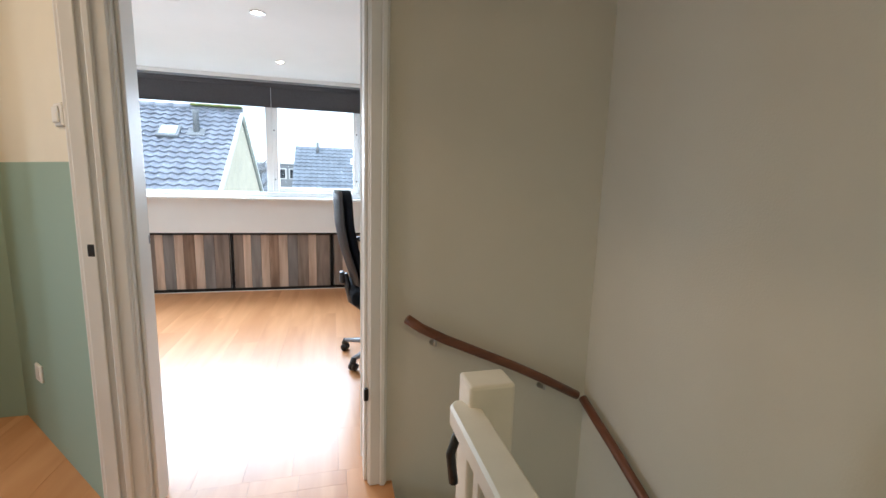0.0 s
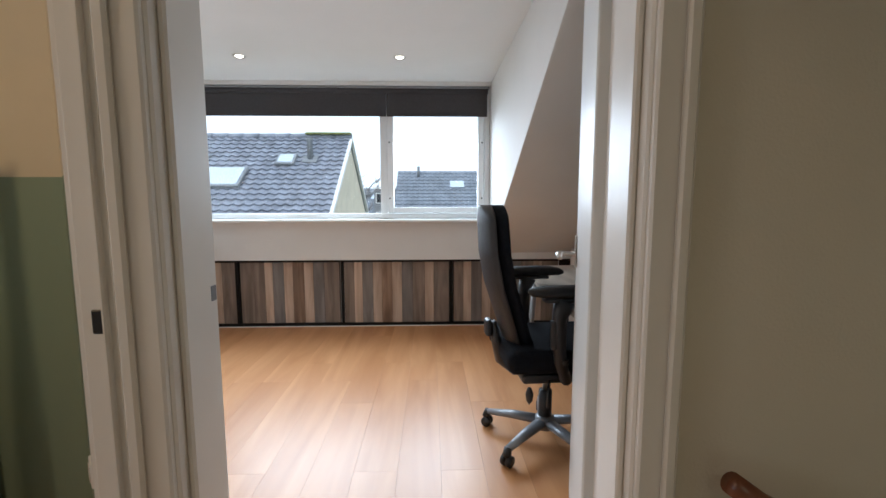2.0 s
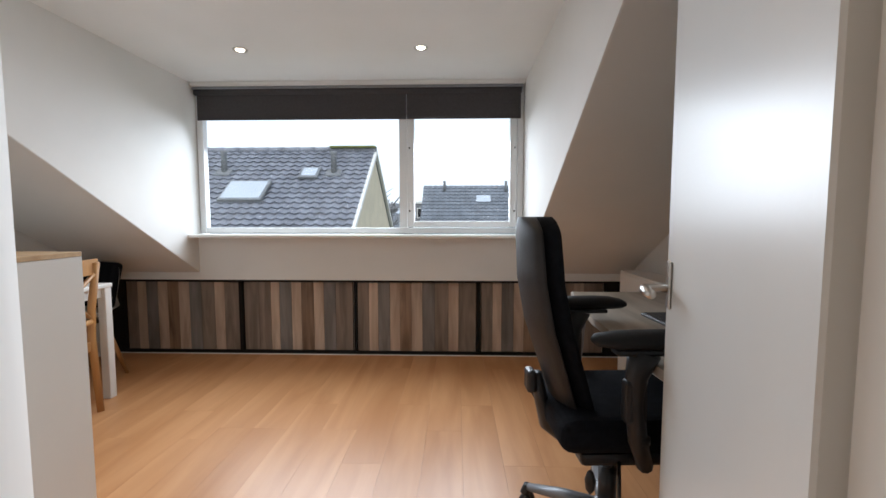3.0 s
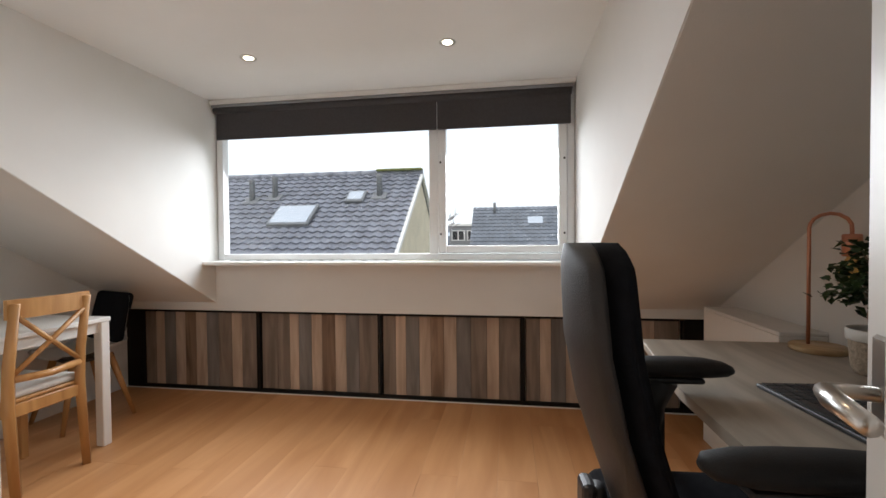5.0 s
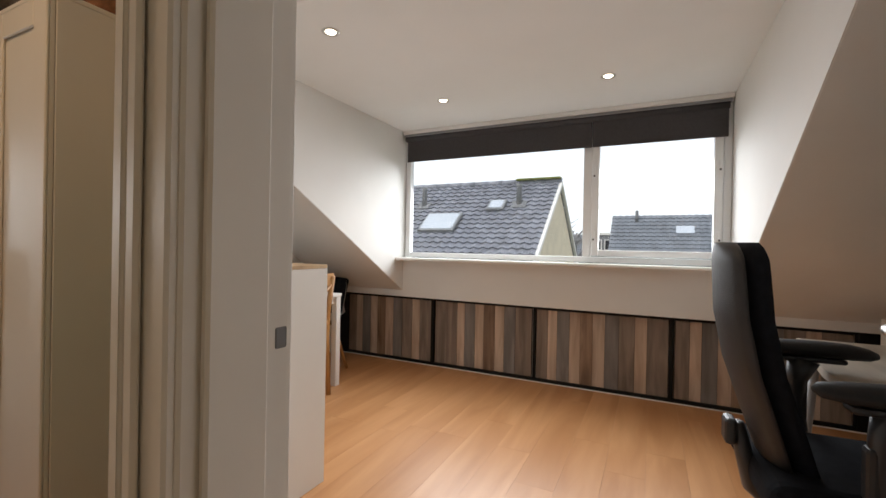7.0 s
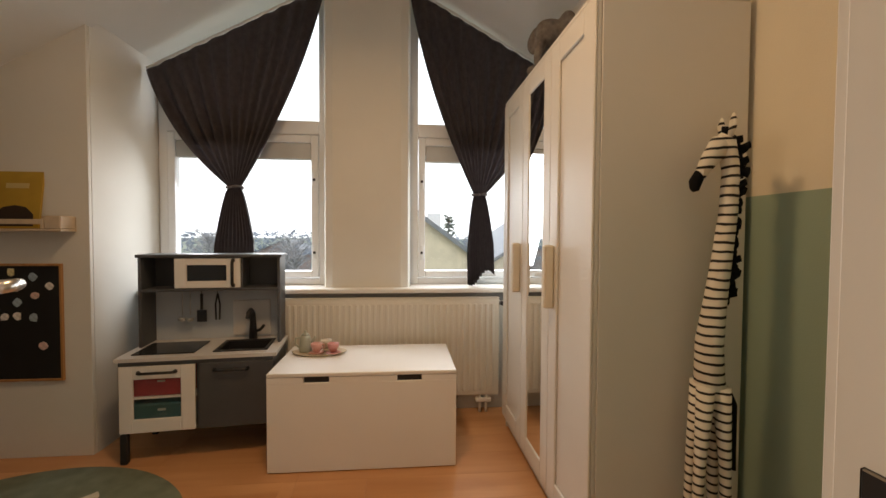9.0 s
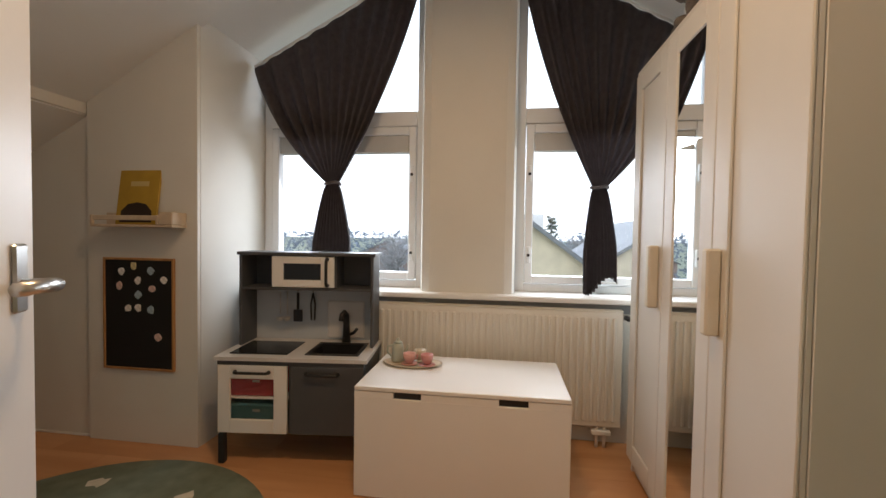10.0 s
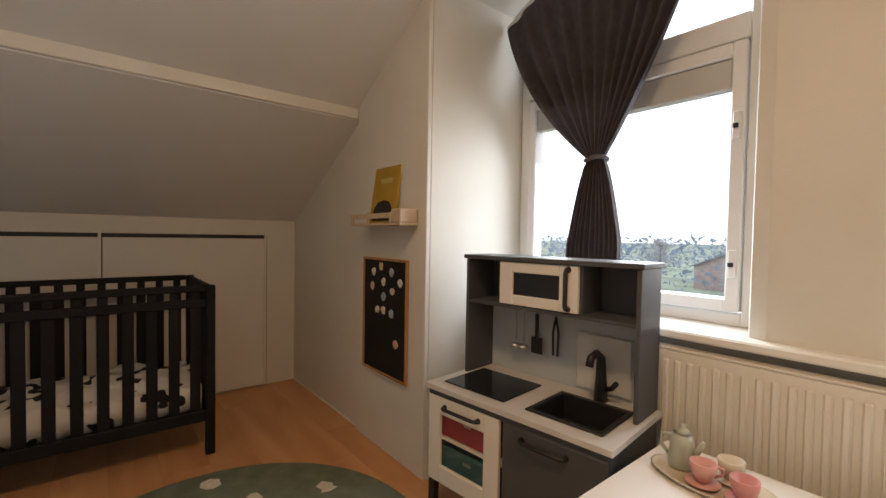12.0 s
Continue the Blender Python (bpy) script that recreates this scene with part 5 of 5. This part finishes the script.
RUG_PILE = material("sage_rug_pile", (0.20, 0.24, 0.18), 0.95, var=0.18, scale=12, bump=0.7, bump_scale=300)
rug = thing("round_rug", pose(-1.75, -0.12, 0.0), "round sage green rug with white scattered motifs", "rug")
lathe("rug_body", [(0.0, 0.001), (0.695, 0.001), (0.70, 0.006), (0.695, 0.011), (0.0, 0.011)], RUG_PILE, rug, n=72)
RUG_EDGE = material("cream_rug_motif", (0.66, 0.63, 0.54), 0.95, var=0.1, scale=40, bump=0.5, bump_scale=300)
for k in range(17):
    a, r = k * 2.399, 0.62 * math.sqrt((k + 0.6) / 17)
    pts = [(r * math.cos(a) + 0.055 * (0.35 + 0.75 * rng.random()) * math.cos(t), r * math.sin(a) + 0.055 * (0.35 + 0.75 * rng.random()) * math.sin(t)) for t in [i * 0.785 for i in range(8)]]
    prism("motif", pts, "z", 0.0112, 0.0122, RUG_EDGE, rug)


def crib():
    c = thing("crib", pose(-1.905, -1.01, 0), "black wooden crib with slatted sides", "crib")
    L, D, H = 1.24, 0.64, 0.84
    M = DARK_FRAME
    for x in (0, L - 0.04):
        for y in (0, -D + 0.04):
            box("leg", x, x + 0.04, y - 0.04, y, 0, H, M, c, 0.004)
    for y in (-0.006, -D + 0.012):
        box("top_rail", 0.0405, L - 0.0405, y - 0.024, y, H - 0.03, H, M, c, 0.004)
        box("upper_rail", 0.0405, L - 0.0405, y - 0.022, y - 0.002, H - 0.105, H - 0.065, M, c, 0.003)
        box("lower_rail", 0.0405, L - 0.0405, y - 0.024, y, 0.17, 0.225, M, c, 0.003)
        n = 13
        for k in range(n):
            x = 0.085 + k * (L - 0.19) / (n - 1)
            box("slat", x - 0.022, x + 0.022, y - 0.018, y - 0.006, 0.2255, H - 0.1055, M, c, 0.002)
            box("spacer", x - 0.018, x + 0.018, y - 0.018, y - 0.006, H - 0.0645, H - 0.0305, M, c, 0.002)
    for x in (0.008, L - 0.03):
        box("end_panel", x, x + 0.022, -D + 0.0405, -0.0405, 0.17, H - 0.003, M, c, 0.003)
    box("mattress_base", 0.04, L - 0.04, -D + 0.04, -0.04, 0.20, 0.215, M, c, 0.002)


crib()
BEDDING = bpy.data.materials.new("black_and_white_bedding")
BEDDING.use_nodes = True
nt = BEDDING.node_tree
co, vo = nt.nodes.new("ShaderNodeTexCoord"), nt.nodes.new("ShaderNodeTexNoise")
vo.inputs["Scale"].default_value, vo.inputs["Detail"].default_value = 11, 1.0
nt.links.new(co.outputs["Object"], vo.inputs["Vector"])
nt.links.new(ramp_colors(nt, vo.outputs["Fac"], [(0.0, (0.015, 0.015, 0.018)), (0.40, (0.015, 0.015, 0.018)), (0.415, (0.76, 0.75, 0.72)), (1.0, (0.78, 0.77, 0.74))]), nt.nodes["Principled BSDF"].inputs["Base Color"])
nt.nodes["Principled BSDF"].inputs["Roughness"].default_value = 0.95
bm = bmesh.new()
g = [[bm.verts.new((-1.855 + 1.14 * i / 40, -1.07 - 0.52 * j / 20, 0.34 + 0.05 * noise.noise(Vector((i * 0.16, j * 0.2, 1))) + 0.02 * noise.noise(Vector((i * 0.5, j * 0.5, 4))))) for j in range(21)] for i in range(41)]
for i in range(40):
    for j in range(20):
        bm.faces.new((g[i][j], g[i + 1][j], g[i + 1][j + 1], g[i][j + 1]))
r = bmesh.ops.extrude_face_region(bm, geom=list(bm.faces))
for v in r["geom"]:
    if isinstance(v, bmesh.types.BMVert):
        v.co.z = 0.217
tagged(part("crib_bedding", bm, BEDDING, smooth=True), "rumpled white duvet with black print in the crib", "bedding")

# sliding panels in the knee wall
for x0, x1 in ((-2.38, -1.475), (-1.455, -0.62)):
    p = thing("knee_wall_door", pose(x0, -1.868, 0), "white sliding panel closing the knee-wall storage", "panel", "knee-wall panels")
    box("board", 0, x1 - x0, 0.002, 0.014, 0.012, 1.06, WHITE_CAB, p, 0.002)
    # shade in the gaps above and beside the board, drawn as black strips
    box("gap_shade_strip", 0, x1 - x0, 0.002, 0.006, 1.0605, 1.085, BLACK, p, 0, "black strip for the shade in the gap above the panel")
    box("side_shade_strip", -0.0205, -0.0145, 0.002, 0.006, 0.012, 1.085, BLACK, p, 0, "black strip for the shade in the gap beside the panel")
    box("edge_strip", -0.014, -0.0005, 0.002, 0.02, 0.012, 1.10, TRIM, p, 0.002)
structure(box("baseboard_1", -2.603, -2.596, -1.86, -0.836, 0, 0.012, TRIM, bev=0.002), "thin white floor strip")

# ---- outside ----
GRASS = material("grass_and_paving", (0.10, 0.125, 0.09), 0.95, var=0.5, scale=0.15)
ground = structure(box("ground", -900, 900, -900, 900, -6.3, -6.0, GRASS, bev=0), "green and grey suburban ground far below")
TILE = material("dark_roof_tile", (0.19, 0.205, 0.245), 0.40, var=0.3, scale=3.0, bump=0.2, bump_scale=30)
TILE_FAR = material("slate_blue_roof", (0.15, 0.17, 0.20), 0.6, var=0.2, scale=1.5)
CREAM_BRICK = material("cream_brick", (0.60, 0.525, 0.385), 0.85, var=0.10, scale=2.0, bump=0.3, bump_scale=12)
PALE = material("white_board", (0.72, 0.72, 0.70), 0.5)
LEAD = material("lead_grey", (0.16, 0.17, 0.18), 0.6, var=0.15, scale=4)
SKYLIGHT = material("skylight_glass", (0.55, 0.60, 0.66), 0.06, 0.6, var=0.03, scale=1)
MOSS = material("moss", (0.16, 0.18, 0.05), 0.95, var=0.4, scale=6)


def tiled_slope(name, origin, along, down, n_cols, n_rows, cw, rh, mat, parent):
    """A roof slope of overlapping S-shaped tiles: rows stepped, columns rolled."""
    o, a, d = Vector(origin), Vector(along).normalized(), Vector(down).normalized()
    up = a.cross(d).normalized()
    if up.z < 0:
        up = -up
    verts, faces = [], []
    prof = [(0.0, 0.0), (0.22, 0.030), (0.42, 0.034), (0.62, 0.010), (0.82, -0.006), (1.0, 0.0)]
    for r in range(n_rows):
        base = len(verts)
        for c in range(n_cols):
            for k, (f, h) in enumerate(prof[:-1]):
                for e, lift in ((0, 0.0), (1, 0.045), (2, 0.0)):
                    p = o + a * ((c + f) * cw) + d * ((r + (1 if e else 0)) * rh) + up * (h + lift)
                    verts.append(p)
        n = n_cols * 5
        for i in range(n - 1):
            b = base + i * 3
            faces += [(b, b + 3, b + 4, b + 1), (b + 1, b + 4, b + 5, b + 2)]
    me = bpy.data.meshes.new(name)
    me.from_pydata(verts, [], faces)
    me.materials.append(mat)
    ob = new(name, me)
    ob.parent = parent
    return tagged(ob, "rows of dark interlocking roof tiles", kind="stuff")


def row_house():
    h = thing("row_house", pose(0, 0, 0), "row house with dark tiled roof and cream gable", "house")
    rx, ry, rz = -2.2, 13.64, 3.05
    fall = 4.6
    run = 4.1
    length = 15.0
    s = Vector((0, -run, -fall * 0.72)).normalized()
    eave = Vector((0, -run, -3.1))
    tiled_slope("roof_front", (rx - length, ry, rz), (1, 0, 0), eave, 62, 24, 0.242, 0.215, TILE, h)
    tiled_slope("roof_back", (rx - length, ry, rz), (1, 0, 0), (0, run, -3.1), 62, 24, 0.242, 0.215, TILE, h)
    prism("gable_wall", [(ry - run + 0.15, -6), (ry + run - 0.15, -6), (ry + run - 0.15, rz - 3.15), (ry, rz - 0.15), (ry - run + 0.15, rz - 3.15)], "x", rx - 0.35, rx - 0.07, CREAM_BRICK, h, "cream brick gable wall")
    box("front_wall", rx - length, rx - 0.46, ry - run + 0.3, ry - run + 0.5, -6, rz - 3.15, CREAM_BRICK, h, 0)
    for sg in (-1, 1):
        bm = bmesh.new()
        y1 = ry + sg * (run + 0.05)
        p = [(ry, rz + 0.03), (y1, rz - 3.09), (y1, rz - 3.20), (ry, rz - 0.08)]
        add_prism(bm, p if sg > 0 else p[::-1], "x", rx - 0.06, rx + 0.02)
        part("verge_board", bm, PALE, h, "board along the gable verge")
    for k in range(34):
        x = rx - 0.44 * k
        tube("ridge_tile", [(x - 0.46, ry, rz + 0.02), (x, ry, rz + 0.035)], 0.10, TILE, h, 8)
    box("moss_patch", rx - 1.3, rx + 0.0, ry - 0.2, ry + 0.05, rz + 0.075, rz + 0.135, MOSS, h, 0.02)
    d = eave.normalized()
    nrm = Vector((1, 0, 0)).cross(d).normalized()
    nrm = nrm if nrm.z > 0 else -nrm

    def on_roof(x, t):
        return Vector((x, ry, rz)) + d * t
    tilt = math.degrees(math.atan2(3.1, run))
    for x, t, w, ln in ((rx - 2.95, 2.15, 1.08, 0.86), (rx - 1.55, 1.32, 0.5, 0.5)):
        p = on_roof(x, t) + nrm * 0.06
        sk = new("skylight")
        sk.parent = h
        sk.matrix_basis = Matrix.Translation(p) @ Matrix.Rotation(radians(tilt), 4, "X")
        bm = bmesh.new()
        add_box(bm, -w / 2, w / 2, -ln / 2, ln / 2, 0, 0.07, 0.01)
        f = part("skylight_frame", bm, LEAD, h, "grey skylight frame")
        f.matrix_basis = sk.matrix_basis
        bm = bmesh.new()
        add_box(bm, -w / 2 + 0.06, w / 2 - 0.06, -ln / 2 + 0.06, ln / 2 - 0.06, 0.071, 0.08)
        g = part("skylight_pane", bm, SKYLIGHT, f, "pale reflecting skylight glass")
        bpy.data.objects.remove(sk)
    for x, t in ((rx - 0.95, 1.25), (rx - 3.9, 1.2), (rx - 4.5, 1.35)):
        p = on_roof(x, t)
        tube("vent_pipe", [p, p + Vector((0, 0, 0.52)), p + Vector((0, 0, 0.60))], 0.07, LEAD, h, 10, [0.075, 0.075, 0.10])
        bm = bmesh.new()
        add_box(bm, -0.2, 0.2, -0.16, 0.16, 0.05, 0.07, 0, Matrix.Translation(p) @ Matrix.Rotation(radians(tilt), 4, "X"))
        part("flashing", bm, LEAD, h)


row_house()


def far_house(x0, x1, ridge_y, ridge_z, run, drop, wall=CREAM_BRICK, roof=TILE_FAR, lit=True):
    """A terrace across the view, with its ridge along x."""
    h = thing("terrace_house", pose(0, 0, 0), "distant terrace with slate-blue roof and small skylights", "house", "distant terraces")
    tiled_slope("roof_front", (x0, ridge_y, ridge_z), (1, 0, 0), (0, -run, -drop), int((x1 - x0) / 0.34), int(math.hypot(run, drop) / 0.36), 0.34, 0.36, roof, h)
    prism("roof_back", [(ridge_y, ridge_z - 0.02), (ridge_y + run, ridge_z - drop), (ridge_y + run, ridge_z - drop - 0.15), (ridge_y - run, ridge_z - drop - 0.15)], "x", x0, x1, roof, h)
    box("wall", x0 + 0.2, x1 - 0.2, ridge_y - run + 0.4, ridge_y + run - 0.4, -6, ridge_z - drop - 0.16, wall, h, 0)
    d = Vector((0, -run, -drop)).normalized()
    tilt = math.degrees(math.atan2(drop, run))
    n = max(2, int((x1 - x0) / 4))
    for k in range(n):
        x = x0 + (k + 0.75) * (x1 - x0) / n
        p = Vector((x + 0.9, ridge_y, ridge_z)) + d * 1.6
        bm = bmesh.new()
        add_box(bm, -0.45, 0.45, -0.35, 0.35, 0.04, 0.12, 0, Matrix.Translation(p) @ Matrix.Rotation(radians(tilt), 4, "X"))
        part("skylight", bm, SKYLIGHT, h)
        q = Vector((x - 1.6, ridge_y, ridge_z)) + d * 0.7
        tube("vent_pipe", [q, q + Vector((0, 0, 0.7))], 0.09, LEAD, h, 8)


far_house(-2.1, 9.9, 30.0, 3.3, 4.3, 3.4)
far_house(-8.0, -2.9, 44.0, 2.6, 4.5, 3.2, PALE)
blk = thing("flat_roof_block", pose(-3.1, 36, 0), "distant pale flat-roofed block with dark windows", "building")
box("wall", -1.4, 1.2, 0, 6, -6, 2.3, LEAD, blk, 0)
box("roof_edge", -1.5, 1.3, -0.1, 6.1, 2.301, 2.5, PALE, blk, 0.02)
for wx in (-1.2, 0.05):
    for wz in (1.2, -0.3):
        wf = box("window_frame", wx - 0.06, wx + 1.0, -0.05, -0.001, wz - 0.06, wz + 0.76, PALE, blk, 0)
        for px in (wx, wx + 0.5):
            box("pane", px, px + 0.42, -0.06, -0.051, wz, wz + 0.7, DARK_GLASS, wf, 0)


def gable_house(x, y, z, half, drop, depth, label, wall=CREAM_BRICK):
    """A house with its gable towards the bedroom windows."""
    h = thing("gable_house", pose(x, y, 0), label, "house", "houses behind the gable windows")
    prism("gable_wall", [(-half, -6), (half, -6), (half, z - drop), (0, z - 0.1), (-half, z - drop)], "x", -0.2, 0, wall, h)
    for sg in (-1, 1):
        p = [(0, z), (sg * (half + 0.3), z - drop * (half + 0.3) / half), (sg * (half + 0.3), z - drop * (half + 0.3) / half - 0.18), (0, z - 0.2)]
        prism("roof", p, "x", -depth, 0.25, TILE_FAR, h)
        prism("verge_board", [(a, b - 0.02) for a, b in p], "x", 0.26, 0.32, LEAD, h)
    box("side_wall", -depth, -0.201, -half + 0.1, half - 0.1, -6, z - drop - 0.1, wall, h, 0)
    return h


BROWN_BRICK = material("brown_brick", (0.26, 0.20, 0.18), 0.9, var=0.2, scale=1.0)
g = gable_house(-17, 1.3, 2.6, 3.1, 2.32, 12, "cream gabled house with grey roof behind the window")
box("chimney", -3.2, -2.5, 1.2, 1.8, 1.2, 2.15, PALE, g, 0.02, "white chimney")
gable_house(-24, 10.2, 2.35, 4.2, 2.8, 12, "cream gabled house with grey roof farther off")
for x, y, z, hf in ((-55, -2, -0.2, 5), (-62, 9, 0.0, 5), (-70, -18, 0.2, 6), (-75, 20, 0.3, 6)):
    gable_house(x, y, z, hf, 2.6, 10, "small distant brown brick house with grey roof", BROWN_BRICK)

TWIG = material("winter_twigs", (0.26, 0.26, 0.27), 0.95, var=0.4, scale=2)
HEDGE = material("evergreen_foliage", (0.10, 0.12, 0.10), 0.9, var=0.4, scale=2)


def bare_tree(x, y, top, width, seed, mat=TWIG):
    t = thing("bare_tree", pose(x, y, -6), "bare winter tree with fine grey branches", "tree", "winter trees")
    rng = random.Random(seed)
    hgt = top + 6
    bt, bc = bmesh.new(), bmesh.new()
    add_tube(bt, [(0, 0, 0), (0.1, 0, hgt * 0.3), (0, 0.1, hgt * 0.55), (0.05, 0, hgt * 0.9)], 0.2, 6, [0.24, 0.18, 0.12, 0.04])
    for k in range(70):
        z = hgt * rng.uniform(0.3, 0.88)
        a = rng.uniform(0, 6.28)
        ln = width * rng.uniform(0.4, 1.0) * (1.15 - 0.6 * z / hgt)
        e = Vector((math.cos(a) * ln, math.sin(a) * ln, z + ln * rng.uniform(0.2, 0.9)))
        m = Vector((0, 0, z)).lerp(e, 0.5) + Vector((0, 0, 0.1 * ln))
        add_tube(bc, [(0, 0, z), m, e], 0.03, 3, [0.06, 0.035, 0.015])
        for q in range(7):
            s = Vector((0, 0, z)).lerp(e, rng.uniform(0.35, 1.0))
            f = s + Vector((rng.gauss(0, 0.5), rng.gauss(0, 0.5), rng.uniform(0.1, 0.9))) * width * 0.28
            add_tube(bc, [s, f], 0.012, 3, [0.022, 0.010])
    part("trunk", bt, mat, t)
    part("crown", bc, mat, t)


bare_tree(-3.4, 24, 2.9, 1.8, 3)
for k in range(11):
    bare_tree(-38 - 7 * (k % 4), -34 + 6.5 * k, 0.6 + 0.5 * (k % 3), 3.2, 20 + k)

rng = random.Random(4)
verts, faces = [], []
for k in range(30000):
    a = radians(rng.uniform(95, 265)) if k % 4 else radians(rng.uniform(60, 120))
    r = rng.uniform(60, 150)
    side, out = Vector((-math.sin(a), math.cos(a), 0)), Vector((math.cos(a), math.sin(a), 0))
    top = 7.6 + 0.9 * noise.noise(Vector((a * 14, r * 0.05, 0))) + 0.5 * noise.noise(Vector((a * 60, r * 0.05, 3)))
    c = out * r + Vector((0, 0, -6 + rng.random() ** 0.8 * top))
    w = rng.uniform(0.16, 0.45)
    for q in range(3):
        verts.append(c + side * rng.gauss(0, w) + out * rng.gauss(0, 0.06) + Vector((0, 0, rng.gauss(0, w * 0.8))))
    faces.append((3 * k, 3 * k + 1, 3 * k + 2))
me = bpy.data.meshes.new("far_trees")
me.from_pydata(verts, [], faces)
# the haze of distance is put into the trees' blue-grey colour
me.materials.append(material("haze_tinted_woods", (0.17, 0.205, 0.26), 1.0, var=0.3, scale=0.25))
tagged(new("far_trees", me), "belt of distant trees with haze put into its blue-grey colour", "trees", kind="stuff")

bm = bmesh.new()
for k in range(9):
    for q in range(26):
        a = rng.uniform(0, 6.28)
        rr = (1 - k / 9) * 1.3 * rng.uniform(0.2, 1)
        c = Vector((rr * math.cos(a), rr * math.sin(a), 3.5 + k * 0.62 + rng.uniform(-0.2, 0.2)))
        vs = [bm.verts.new(c + Vector((rng.gauss(0, 0.2), rng.gauss(0, 0.2), rng.gauss(0, 0.12)))) for _ in range(3)]
        bm.faces.new(vs)
fir = thing("fir_tree", pose(-33, 4.9, -6), "dark evergreen tree rising behind the roofs", "tree")
part("crown", bm, HEDGE, fir)
tube("trunk", [(0, 0, 0), (0, 0, 8.6)], 0.15, TWIG, fir, 6, [0.25, 0.04])

# ---- floor planks ----
PW, PL = 0.192, 1.285


def plank_mesh(w, l):
    bm = bmesh.new()
    add_box(bm, 0.0002, w - 0.0002, 0.0002, l - 0.0002, -0.012, 0.0)
    for v in bm.verts:
        if v.co.z > -0.001:
            v.co.x += 0.0002 * (1 if v.co.x < w / 2 else -1)
            v.co.y += 0.0002 * (1 if v.co.y < l / 2 else -1)
    me = bpy.data.meshes.new("plank")
    bm.to_mesh(me)
    bm.free()
    me.materials.append(LAMINATE)
    return me


PLANKS = {}
for fx0, fx1, fy0, fy1 in ((-2.93, -1.25, 2.6, 5.0), (-1.25, 1.46, 1.76, 5.0), (-0.45, 0.5, -0.9, 1.76), (-3.02, -1.25, 0.9, 2.6), (-1.25, -0.45, 0.2, 1.76), (-3.02, -0.55, -1.87, 0.2), (-3.02, -1.25, 0.2, 0.9)):
    i0 = 0
    x = fx0
    while x < fx1 - 0.003:
        w = min(PW, fx1 - x)
        y = fy0
        first = random.choice((0.32, 0.64, 0.96, 1.285))
        while y < fy1 - 0.003:
            l = min(first if y == fy0 else PL, fy1 - y)
            key = (round(w, 3), round(l, 3))
            if key not in PLANKS:
                PLANKS[key] = plank_mesh(*key)
            ob = new("plank", PLANKS[key])
            ob.parent = floor
            ob.location = (x, y, 0)
            y += l
        x += w
